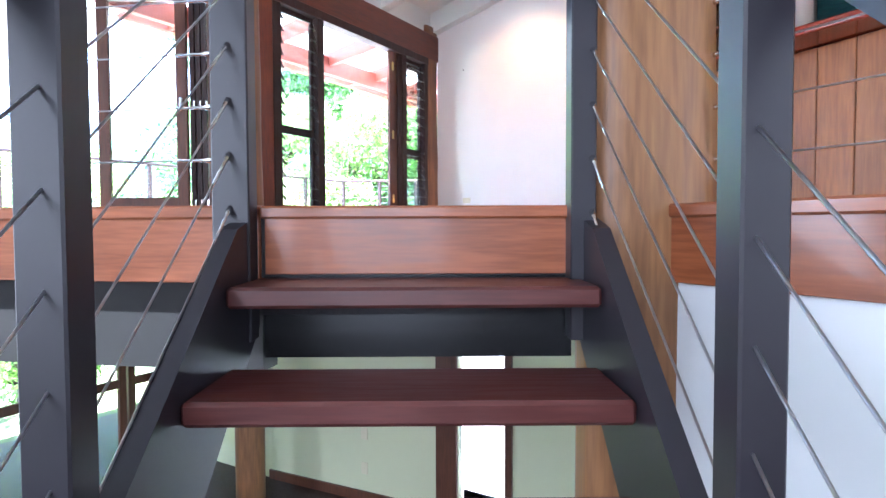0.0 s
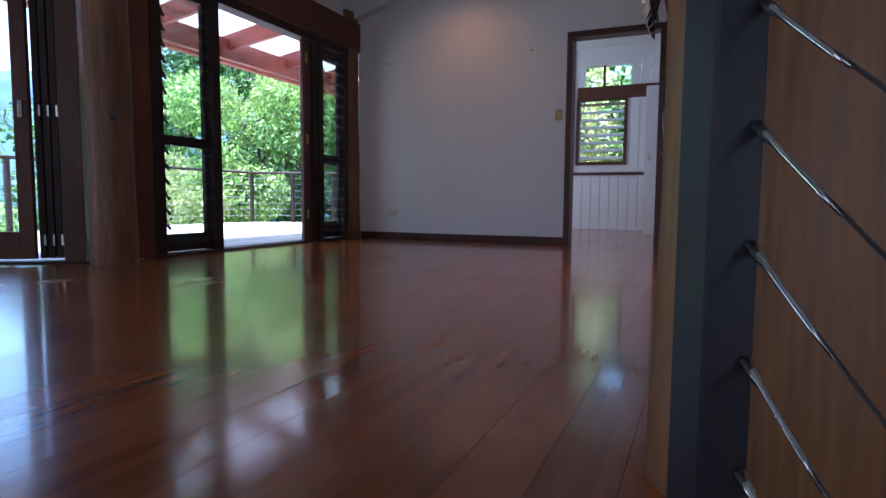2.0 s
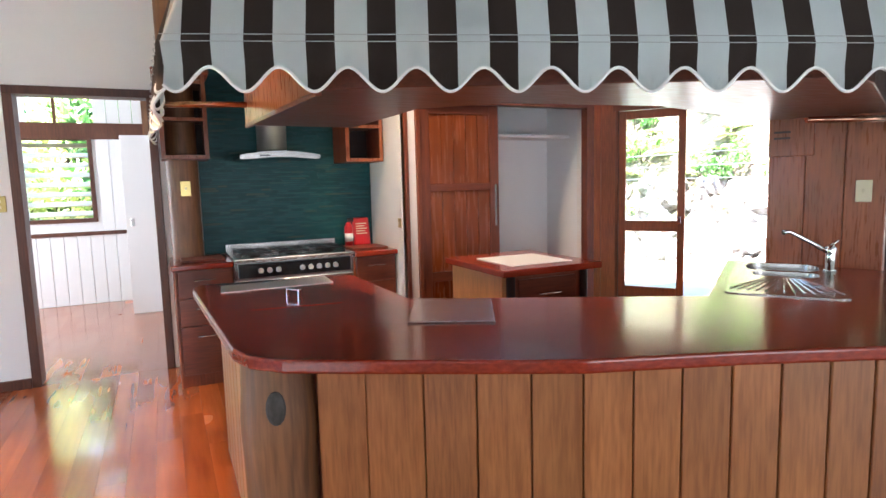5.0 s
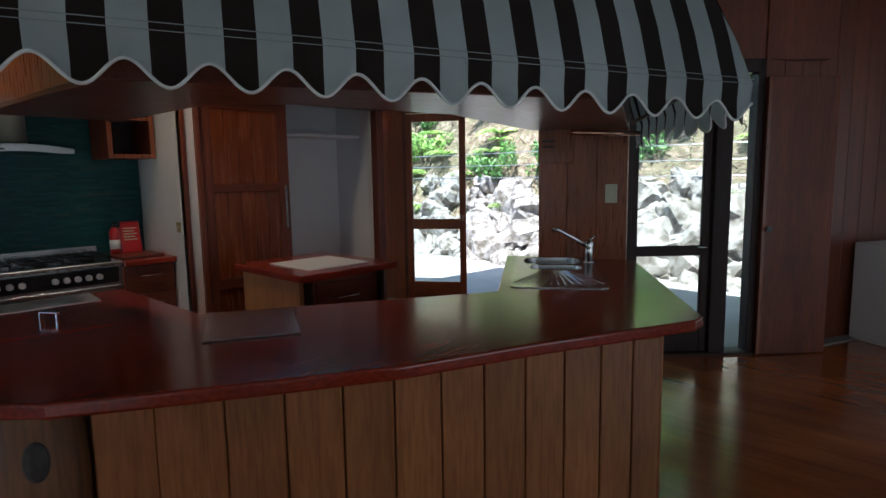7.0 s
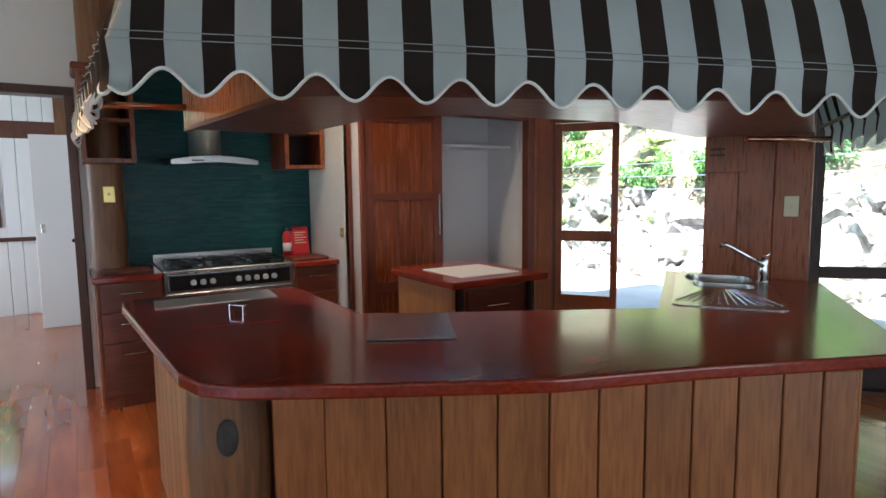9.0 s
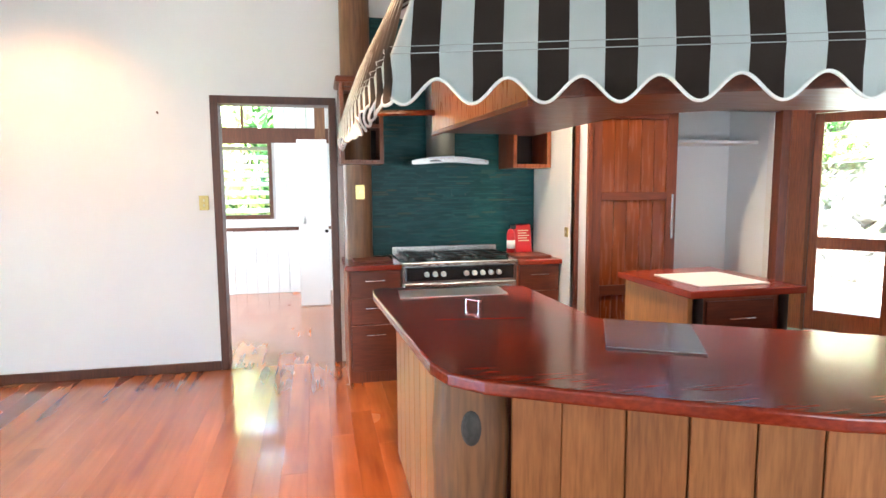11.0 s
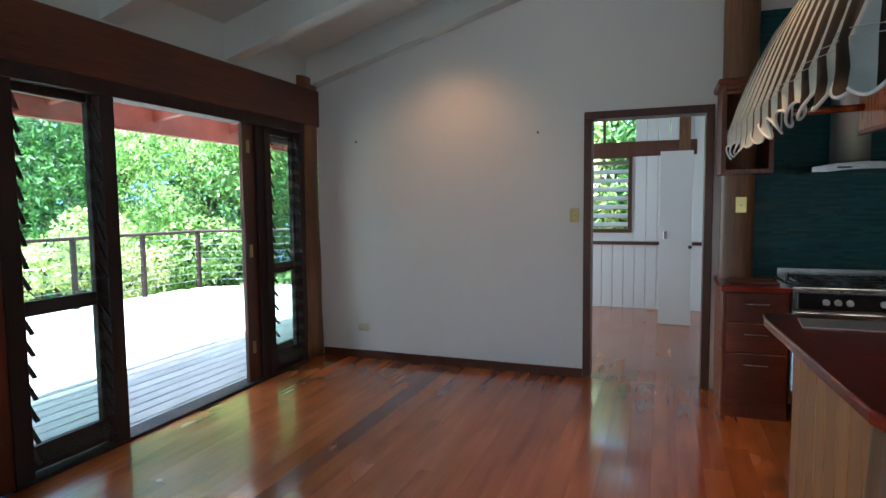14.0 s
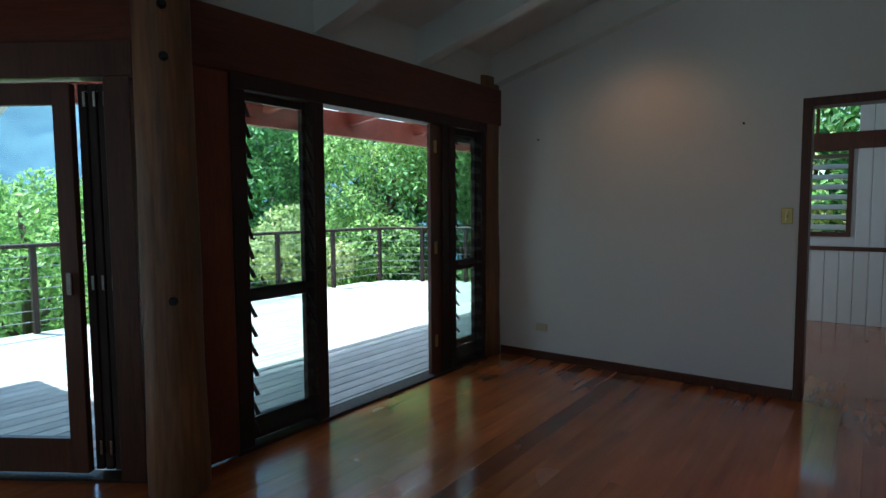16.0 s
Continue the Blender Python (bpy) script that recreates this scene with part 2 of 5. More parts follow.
M["red"] = paint("red_enamel", (0.55, 0.02, 0.03), 0.3, 0.08)
M["leaf"] = foliage("bright_leaves", (0.40, 0.56, 0.20), (0.11, 0.24, 0.06))
M["leafd"] = foliage("deep_leaves", (0.14, 0.28, 0.085), (0.025, 0.075, 0.025))
M["leafy"] = foliage("yellow_leaves", (0.66, 0.68, 0.36), (0.30, 0.42, 0.14))


# ---- mesh helpers ----
def box(bm, x0, x1, y0, y1, z0, z1, bevel=0.0):
    vs = [bm.verts.new((x, y, z)) for x in (x0, x1) for y in (y0, y1) for z in (z0, z1)]
    fs = [bm.faces.new([vs[i] for i in q]) for q in ((0, 1, 3, 2), (4, 6, 7, 5), (0, 4, 5, 1), (2, 3, 7, 6), (0, 2, 6, 4), (1, 5, 7, 3))]
    if bevel:
        bmesh.ops.bevel(bm, geom=list({e for f in fs for e in f.edges}), offset=bevel, segments=1, affect="EDGES", profile=0.7)
    return bm


def boxes(*rows, bevel=0.0):
    bm = bmesh.new()
    for r in rows:
        box(bm, *r, bevel=bevel)
    return bm


def prism(points, z0, z1, bevel=0.0):
    bm = bmesh.new()
    lo = [bm.verts.new((x, y, z0)) for x, y in points]
    hi = [bm.verts.new((x, y, z1)) for x, y in points]
    n = len(points)
    bm.faces.new(lo[::-1]), bm.faces.new(hi)
    for i in range(n):
        bm.faces.new((lo[i], lo[(i + 1) % n], hi[(i + 1) % n], hi[i]))
    bmesh.ops.recalc_face_normals(bm, faces=bm.faces)
    if bevel:
        es = [e for e in bm.edges if abs(e.verts[0].co.z - e.verts[1].co.z) < 1e-6]
        bmesh.ops.bevel(bm, geom=es, offset=bevel, segments=3, affect="EDGES", profile=0.5)
    return bm


def tube(points, r, sides=10, bm=None):
    """A round bar through the points; r is one radius or one for each point."""
    bm = bm or bmesh.new()
    pts = [Vector(p) for p in points]
    rs = r if isinstance(r, (list, tuple)) else [r] * len(pts)
    rings, side = [], None
    for i, p in enumerate(pts):
        d = (pts[min(i + 1, len(pts) - 1)] - pts[max(i - 1, 0)]).normalized()
        if side is None:
            side = d.orthogonal().normalized()
        side = (side - d * side.dot(d)).normalized()
        other = d.cross(side)
        rings.append([bm.verts.new(p + (side * math.cos(a) + other * math.sin(a)) * rs[i]) for a in (k * math.tau / sides for k in range(sides))])
    for a, b in zip(rings, rings[1:]):
        for k in range(sides):
            bm.faces.new((a[k], a[(k + 1) % sides], b[(k + 1) % sides], b[k])).smooth = True
    bm.faces.new(rings[0][::-1]), bm.faces.new(rings[-1])
    return bm


def obj(name, bm, mat, matrix=None, label="", category="", group="", kind=""):
    me = bpy.data.meshes.new(name)
    bmesh.ops.recalc_face_normals(bm, faces=bm.faces)
    bm.to_mesh(me)
    bm.free()
    me.materials.append(M[mat] if isinstance(mat, str) else mat)
    ob = new(name, me)
    if matrix is not None:
        ob.matrix_world = matrix
    return tagged(ob, label, category, group, kind)


def part(name, bm, mat, parent, label="", matrix=None, kind=""):
    ob = obj(name, bm, mat, None, label, kind=kind)
    ob.parent = parent
    if matrix is not None:
        ob.matrix_basis = matrix
    return ob


def base(name, m=None, label="", category="", group="", kind=""):
    ob = new(name)
    ob.empty_display_size = 0.1
    if m is not None:
        ob.matrix_world = m
    return tagged(ob, label, category, group, kind)


def along(a, b, z=0.0):
    """The pose whose x axis runs from a to b on the plan, with its origin at a; and the length."""
    d = Vector((b[0] - a[0], b[1] - a[1]))
    return pose(a[0], a[1], z, 0, 0, math.degrees(math.atan2(d.y, d.x))), d.length


def wall(name, a, b, z0, z1, mat, thick=0.12, holes=(), kind="structure", label="", side=1):
    """A wall from a to b with its thickness to the left of the way (side 1) and holes (from, to, bottom, top) along it."""
    m, L = along(a, b)
    bm = bmesh.new()
    y0, y1 = (0, thick) if side > 0 else (-thick, 0)
    x = 0
    for h0, h1, b0, b1 in sorted(holes):
        if h0 > x:
            box(bm, x, h0, y0, y1, z0, z1)
        if b0 > z0:
            box(bm, h0, h1, y0, y1, z0, b0)
        if b1 < z1:
            box(bm, h0, h1, y0, y1, b1, z1)
        x = h1
    if x < L:
        box(bm, x, L, y0, y1, z0, z1)
    return obj(name, bm, mat, m, label, kind=kind)

# ---- the plan ----
N = 0.0                      # the face of the white north wall
W = -2.53                    # the face of the sliding window wall
FL, FR = (0.595, -5.85), (1.33, -5.386)     # the head of the stair
LW, RW = (-3.3, -7.46), (2.75, -5.95)       # where the ledge ends at either side
POST = (-2.42, -3.40)        # the round post
B0, BD = Vector((-2.62, -3.42)), Vector((-0.837, -0.547))   # the folding door wall


def bif(s):
    p = B0 + BD * s
    return (p.x, p.y)


def ceil_z(x):
    return 2.86 + 0.28 * (min(x, 3.2) - W) - (0.28 * (x - 3.2) if x > 3.2 else 0)


# outer shell of the house
wall("wall_north", (W, 0), (2.69, 0), 0, 5.2, "wall", 0.14, [(2.575, 3.455, -1, 2.165)])
wall("wall_kitchen_return", (2.69, 0.14), (2.69, -0.845), 0, 4.9, "wall", 0.08)
wall("wall_south", (-5.9, -11), (8.2, -11), -2.55, 5, "wall", 0.15, side=-1)
wall("wall_east", (8.2, -4.6), (8.2, -11), -2.55, 4.5, "wall", 0.15)
wall("wall_west", bif(3.55), (-5.9, -11), -2.55, 3.6, "wall", 0.15, side=-1)
wall("wall_lower_side", (2.85, -5.7), (8.2, -5.7), -2.55, -0.3, "white", 0.1)
wall("wall_lower_north", (-2.62, -2.98), (2.9, -2.45), -2.55, -0.32, "cream", 0.1, [(2.06, 2.48, -2.55, -0.5)])
wall("wall_lower_return", (2.0, -5.05), (2.9, -5.75), -2.55, -0.32, "white", 0.1)


def slope(name, x0, x1, y0, y1, thick, mat):
    bm = bmesh.new()
    vs = [bm.verts.new((x, y, ceil_z(x) + dz)) for x in (x0, x1) for y in (y0, y1) for dz in (0, thick)]
    for q in ((0, 1, 3, 2), (4, 6, 7, 5), (0, 4, 5, 1), (2, 3, 7, 6), (0, 2, 6, 4), (1, 5, 7, 3)):
        bm.faces.new([vs[i] for i in q])
    return obj(name, bm, mat, kind="structure")


slope("ceiling", -2.7, 3.2, -11, 0.15, 0.12, "ceiling")
slope("ceiling", 3.2, 8.4, -11, -3.9, 0.12, "ceiling")
slope("ceiling", 3.2, 6.9, -3.9, 0.15, 0.12, "ceiling")
slope("ceiling", -6.0, -2.7, -11, -3.3, 0.12, "ceiling")
for k, y in enumerate((-0.07, -1.17, -2.24, -3.36, -4.46, -5.56, -6.66, -7.76, -8.9)):
    bm = bmesh.new()
    x0 = -2.66 if y > -3.4 else -5.9
    for x0, x1 in ((x0, 3.2), (3.2, 8.2 if y < -3.9 else 6.85)):
        vs = [bm.verts.new((x, yy, ceil_z(x) - dz)) for x in (x0, x1) for yy in (y - 0.065, y + 0.065) for dz in (0.27, 0)]
        for q in ((0, 1, 3, 2), (4, 6, 7, 5), (0, 4, 5, 1), (2, 3, 7, 6), (0, 2, 6, 4), (1, 5, 7, 3)):
            bm.faces.new([vs[i] for i in q])
    obj("ceiling_beam", bm, "ceiling", kind="structure", label="white painted sloping roof beam under the ceiling")

# the upper floor is a slab with boards on it
slab = [(W - 0.12, 0.0), (W - 0.12, -3.42), bif(0), bif(3.4), LW, FL, FR, (1.40, -5.24), (1.70, -5.24), RW, (8.2, -6.0), (8.2, 0.0)]
obj("floor_slab", prism(slab, -0.30, -0.03), "grey", kind="structure")
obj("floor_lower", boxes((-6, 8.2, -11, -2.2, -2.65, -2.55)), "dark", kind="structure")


# ---- the window wall with the sliding opening ----
def glazed(parent, x0, x1, z0, z1, stile, rail_z, mat, depth=0.045, bottom=0.15, top=0.09, y=0.0, rail=0.08):
    """A glazed leaf in the x-z plane under a thing: stiles, rails and panes."""
    for a, b in ((x0, x0 + stile), (x1 - stile, x1)):
        part("stile", boxes((a, b, y, y + depth, z0, z1), bevel=0.004), mat, parent)
    rows = [(z0, z0 + bottom), (z1 - top, z1)] + ([(rail_z, rail_z + rail)] if rail_z else [])
    for a, b in rows:
        part("rail", boxes((x0 + stile, x1 - stile, y + 0.003, y + depth - 0.003, a, b), bevel=0.003), mat, parent)
    cuts = [z0 + bottom] + ([rail_z, rail_z + rail] if rail_z else []) + [z1 - top]
    for a, b in zip(cuts[::2], cuts[1::2]):
        p = part("pane", boxes((x0 + stile, x1 - stile, y + depth / 2 - 0.002, y + depth / 2 + 0.002, a, b)), "glass", parent)
        p.visible_shadow = False


# x runs north along the wall from the south end; y points out of the house
win, _ = along((W, -2.97), (W, -0.26), 0)
w1 = base("window_1", win, "dark-stained timber window wall with louvres beside a wide open sliding doorway", "window", kind="structure")
for a, b, z0, z1 in ((0, 0.10, 0, 2.2), (0.60, 0.70, 0, 2.2), (2.13, 2.21, 0, 2.2), (2.63, 2.71, 0, 2.2)):
    part("jamb", boxes((a, b, -0.02, 0.10, z0, z1), bevel=0.004), "dark", w1)
part("head", boxes((0, 2.71, -0.03, 0.11, 2.13, 2.22), bevel=0.004), "dark", w1)
part("sill", boxes((0.0, 2.71, -0.03, 0.13, -0.02, 0.02), bevel=0.004), "dark", w1)
for x0, x1 in ((0.10, 0.60), (2.21, 2.63)):
    glazed(w1, x0, x1, 0.03, 2.13, 0.035, 0.885, "dark", bottom=0.14, top=0.05, y=0.04)
    for k in range(17):
        z = 0.14 + k * 0.118
        p = part("louvre_glass", boxes((0, x1 - x0 - 0.05, -0.058, 0.058, -0.003, 0.003)), "glass", w1, matrix=pose(x0 + 0.025, 0.0, z, 62 if k > 8 else 48, 0, 0))
        p.visible_shadow = False
        if abs(z - 0.92) < 0.07:
            continue
        p = part("louvre_clip", boxes((-0.010, 0.010, -0.06, 0.06, -0.004, 0.004)), "dark", w1, matrix=pose(x1 - 0.016, 0.0, z, 62 if k > 8 else 48, 0, 0))
        p.visible_shadow = False
        p = part("louvre_blade", boxes((-0.012, 0.012, -0.06, 0.06, -0.004, 0.004)), "dark", w1, matrix=pose(x0 + 0.014, 0.0, z, 62 if k > 8 else 48, 0, 0))
        p.visible_shadow = False
lf = base("sliding_door_leaf", win @ pose(2.15, 0.10, 0, 0, 0, 2), "dark timber glazed door leaf hinged open onto the deck", "door")
glazed(lf, 0.0, 0.72, 0.03, 2.12, 0.08, 0.86, "brown", bottom=0.18, y=0.0)
part("jamb", boxes((1.90, 2.128, 0.02, 0.06, 0, 2.13), bevel=0.004), "brown", w1)
part("jamb", boxes((2.04, 2.128, -0.005, 0.019, 0, 2.13), bevel=0.004), "dark", w1)
for z in (0.25, 1.05, 1.9):
    hg = part("hinge", boxes((1.945, 1.985, 0.016, 0.0195, z, z + 0.1), bevel=0.001), "brass", w1)
    part("hinge_pin", tube([(1.965, 0.014, z - 0.004), (1.965, 0.014, z + 0.104)], 0.005, 8), "brass", w1)

bm = boxes((W - 0.10, W + 0.03, -3.35, 0.0, 2.215, 2.56), bevel=0.01)
obj("lintel_beam", bm, "jarrah_y", label="dark red timber beam over the sliding window wall", kind="structure")
obj("wall_head", boxes((W - 0.10, W - 0.02, -3.35, 0.0, 2.56, 2.95)), "ceiling", kind="structure")
obj("wall_pier", boxes((W - 0.09, W + 0.01, -3.36, -2.97, 0.0, 2.215), bevel=0.004), "jarrah", kind="structure", label="dark red timber pier beside the round post")


# the natural corner post, cut flat on its faces, with a swelling
def stump(name, x, y, z0, z1, rx, ry, swell, seed, mat, label, category="post", sides=20, square=2.0):
    rnd = random.Random(seed)
    bm, rings = bmesh.new(), []
    steps = 24
    for i in range(steps + 1):
        t = i / steps
        z = z0 + (z1 - z0) * t
        k = 1 + 0.035 * math.sin(5 * t + seed) + sum(s * math.exp(-((z - zc) / w) ** 2) for zc, w, s in swell)
        ring = []
        for j in range(sides):
            a = math.tau * j / sides
            c, s_ = math.cos(a), math.sin(a)
            r = (abs(c) ** square + abs(s_) ** square) ** (-1 / square) * k * (1 + 0.012 * math.sin(3 * a + seed + t * 2))
            ring.append(bm.verts.new((x + rx * r * c, y + ry * r * s_, z)))
        rings.append(ring)
    for a, b in zip(rings, rings[1:]):
        for j in range(sides):
            bm.faces.new((a[j], a[(j + 1) % sides], b[(j + 1) % sides], b[j])).smooth = True
    bm.faces.new(rings[0][::-1]), bm.faces.new(rings[-1])
    return obj(name, bm, mat, label=label, category=category)


stump("corner_post", W - 0.045, -0.150, 0.0, 2.66, 0.070, 0.145, [(0.1, 0.3, 0.10), (0.9, 0.35, 0.10)], 2, "log", "honey-brown natural timber corner post with a wavy edge", square=5.0)
stump("round_post", POST[0], POST[1], -2.55, 2.9, 0.135, 0.135, [(0.1, 0.4, 0.10), (1.2, 0.25, 0.04)], 5, "log", "round brown log post between the folding doors and the louvres")
stump("kitchen_post", 1.125, -0.14, 0.0, 3.95, 0.115, 0.115, [(0.3, 0.6, 0.06)], 4, "log", "round pale-brown log post beside the range alcove")

for z in (1.0, 2.17, 2.41):
    bolt = base("bolt", pose(POST[0] + 0.128, POST[1] - 0.066, z, 0, 0, -28), "dark steel bolt head in the round log post", "bolt", "bolts of the round post")
    part("washer", tube([(0, 0, 0), (0.008, 0, 0)], 0.022, 16), "black", bolt)
    part("head", tube([(0.008, 0, 0), (0.024, 0, 0)], 0.013, 6), "black", bolt)

# ---- folding door wall ----
fold_pose = Matrix.Translation((B0.x, B0.y, 0)) @ pose(0, 0, 0, 0, 0, math.degrees(math.atan2(BD.y, BD.x)))
w2 = base("window_2", fold_pose, "dark red timber folding doors, mostly folded open to the deck", "door", kind="structure")
part("head", boxes((0.0, 3.6, -0.06, 0.06, 2.12, 2.30), bevel=0.005), "brown", w2)
part("sill", boxes((0.0, 3.6, -0.06, 0.06, -0.02, 0.012), bevel=0.003), "dark", w2)
part("jamb", boxes((0.02, 0.16, -0.06, 0.06, 0, 2.12), bevel=0.004), "brown", w2)
part("jamb", boxes((3.45, 3.6, -0.06, 0.06, 0, 2.12), bevel=0.004), "brown", w2)
wall("wall_over_doors", bif(0), bif(3.6), 2.30, 3.0, "jarrah_x", 0.1, side=-1)
leaf = base("folding_door_leaf", fold_pose @ pose(0.36, 0, 0), "dark red timber glazed folding door leaf, closed", "door")
glazed(leaf, 0.0, 0.80, 0.03, 2.10, 0.10, None, "brown", bottom=0.19, top=0.11, y=-0.022)
part("handle", boxes((0.03, 0.06, 0.024, 0.045, 1.0, 1.12), bevel=0.004), "steel", leaf)
for k in range(3):
    st = base("folding_door_leaf", fold_pose @ pose(0.20 + 0.055 * k, -0.03, 0, 0, 0, -84 - k * 2), "dark timber glazed folding door leaf, folded against the jamb", "door", "folded door leaves")
    glazed(st, 0.0, 0.62, 0.03, 2.10, 0.09, None, "dark", bottom=0.19, top=0.11)
    for z in (0.12, 1.02, 1.98):
        part("hinge", boxes((-0.022, 0.006, -0.008, 0.008, z, z + 0.08), bevel=0.002), "steel", st)

# ---- the doorway in the white wall and the room behind ----
d1 = base("door_1", pose(0.0, 0, 0), "dark brown timber door surround in the white wall, with no door in it", "door", kind="structure")
part("frame", boxes((0.0, 0.06, -0.02, 0.16, 0, 2.14), bevel=0.004), "brown", d1)
part("frame", boxes((0.91, 0.97, -0.02, 0.16, 0, 2.14), bevel=0.004), "brown", d1)
part("frame", boxes((0.0, 0.97, -0.02, 0.16, 2.14, 2.20), bevel=0.004), "brown", d1)
obj("baseboard", boxes((W + 0.03, -0.002, -0.022, -0.002, 0.0, 0.075), bevel=0.004), "brown", kind="structure", label="dark brown skirting board along the white wall")

wall("wall_back_room_north", (-2.5, 3.55), (3.4, 3.55), 0, 2.2, "white", 0.12, [(1.96, 2.66, 1.10, 2.08)])
wall("wall_back_room_upper", (-2.5, 3.55), (3.4, 3.55), 2.2, 2.9, "white", 0.12, [(2.02, 3.30, 2.29, 2.62)])
wall("wall_back_room_west", (-2.5, 0.14), (-2.5, 3.6), 0, 2.9, "white", 0.1, side=1)
wall("wall_back_room_east", (1.12, 0.14), (1.12, 3.6), 0, 2.9, "white", 0.1, side=-1)
obj("ceiling_back_room", boxes((-2.6, 3.5, 0.14, 3.7, 2.9, 3.0)), "ceiling", kind="structure")
obj("floor_back_room", boxes((-2.5, 3.4, 0.0, 3.6, -0.3, -0.03)), "grey", kind="structure")
wn2 = base("window_3", pose(-0.54, 3.55, 1.10), "dark framed louvre window in white boarding", "window", kind="structure")
for r in ((-0.05, 0, -0.03, 0.1, -0.05, 1.03), (0.70, 0.75, -0.03, 0.1, -0.05, 1.03), (0, 0.70, -0.03, 0.1, -0.05, 0.0), (0, 0.70, -0.03, 0.1, 0.98, 1.03)):
    part("window_frame", boxes(r, bevel=0.003), "brown", wn2)
for k in range(8):
    part("louvre_blade", boxes((0, 0.70, -0.06, 0.06, -0.004, 0.004)), "louvre", wn2, matrix=pose(0, 0.04, 0.06 + k * 0.122, 28, 0, 0))
wn3 = base("window_4", pose(-0.48, 3.55, 2.29), "clear high window over a dark brown beam", "window", kind="structure")
part("window_frame", boxes((-0.1, 1.5, -0.04, 0.05, -0.20, 0.0), bevel=0.003), "brown", wn3)
part("window_frame", boxes((0.30, 0.335, -0.01, 0.04, 0, 0.33)), "brown", wn3)
part("window_frame", boxes((1.28, 1.42, -0.05, 0.05, -0.4, 0.6)), "log", wn3)
part("pane", boxes((0, 1.28, 0.02, 0.024, 0, 0.33)), "glass", wn3).visible_shadow = False
obj("dado_rail", boxes((-2.5, 1.1, 3.50, 3.55, 0.885, 0.93), bevel=0.004), "brown", kind="structure", label="dark brown rail across white wall boards")
for k in range(26):
    x = -2.5 + 0.145 * k
    if x < 1.05:
        for z0, z1 in ((0.0, 0.885), (0.93, 2.9)):
            if z0 > 0.5 and -0.7 < x < 0.22:
                continue
            p = obj("wall_board", boxes((x, x + 0.139, 3.525, 3.549, z0, z1), bevel=0.004), "white", kind="structure")
bd = base("white_door", pose(0.935, 2.47, 0.01, 0, 0, 176), "white painted flush door standing open", "door")
part("door_panel", boxes((0, 0.36, -0.02, 0.018, 0, 2.05), bevel=0.003), "white", bd)
part("latch", boxes((0.27, 0.31, 0.018, 0.028, 1.02, 1.11), bevel=0.002), "chrome", bd)
part("knob", tube([(0.02, 0.018, 0.93), (0.02, 0.06, 0.93)], [0.012, 0.022]), "black", bd)

# ---- kitchen island ----
WT = [(1.14, -1.60), (1.97, -1.74), (1.985, -2.62), (3.16, -3.30), (4.20, -2.56), (4.50, -3.37), (3.28, -4.24), (3.19, -4.245), (2.54, -3.96), (2.08, -3.79),
      (1.81, -3.64), (1.50, -3.46), (1.27, -3.32), (1.18, -3.22), (1.145, -3.10), (1.08, -1.78), (1.09, -1.66)]
obj("worktop", prism(WT, 0.855, 0.90, 0.010), "top", label="polished dark red timber worktop with rounded corners on the kitchen island", category="worktop")
front = [(1.36, -3.13), (1.58, -3.18), (1.766, -3.276), (3.066, -4.156)]
island = base("kitchen_island", pose(1.2, -3.1, 0), "kitchen island clad in upright honey pine planks", "kitchen island")
inv = Matrix.Translation((-1.2, 3.1, 0))
core = prism([(1.24, -1.80), (1.80, -1.88), (1.80, -2.75), (3.10, -3.55), (4.10, -2.80), (4.30, -3.20), (3.09, -4.12), (1.79, -3.24), (1.59, -3.14), (1.24, -3.05)], 0.0, 0.853)
part("carcass", core, "jarrah", island, matrix=inv)


def planks(a, b, widths, z0, z1, mat, parent, off, thick=0.02):
    m, L = along(a, b)
    x = 0.0
    for w in widths:
        p = part("plank", boxes((x + 0.0025, x + w - 0.0025, -thick, 0, z0, z1), bevel=0.004), mat, parent, matrix=off @ m)
        x += w


planks((1.412, -3.142), front[1], [0.172], 0.0, 0.85, "pine", island, inv)
planks(front[1], front[2], [0.209], 0.0, 0.85, "pine", island, inv)
planks(front[2], front[3], [0.19, 0.19, 0.175, 0.165, 0.155, 0.155, 0.15, 0.145, 0.13, 0.115], 0.0, 0.85, "pine", island, inv)
planks((1.22, -1.83), (1.22, -3.02), [0.1487] * 8, 0.0, 0.85, "pale", island, inv)
planks(front[3], (4.25, -3.24), [0.148] * 10, 0.0, 0.85, "pine", island, inv)
stump("island_post", 1.295, -3.06, 0.0, 0.853, 0.125, 0.125, [(0.0, 0.2, 0.08), (0.62, 0.1, 0.05)], 11, "log", "round log post with a dark knot at the island corner")
bm = bmesh.new()
bmesh.ops.create_uvsphere(bm, u_segments=14, v_segments=8, radius=1.0)
obj("knot", bm, paint("knot_wood", (0.075, 0.068, 0.062), 0.6, 0.6, 0.6), Matrix.Translation((1.262, -3.192, 0.70)) @ Matrix.Rotation(radians(-15), 4, "Z") @ Matrix.Diagonal((0.034, 0.012, 0.06, 1)), "dark grey oval knot in the log post of the island", "knot")


# things let into the worktop
def quad(pts, z0, z1, bevel=0.0):
    return prism(pts, z0, z1, bevel)


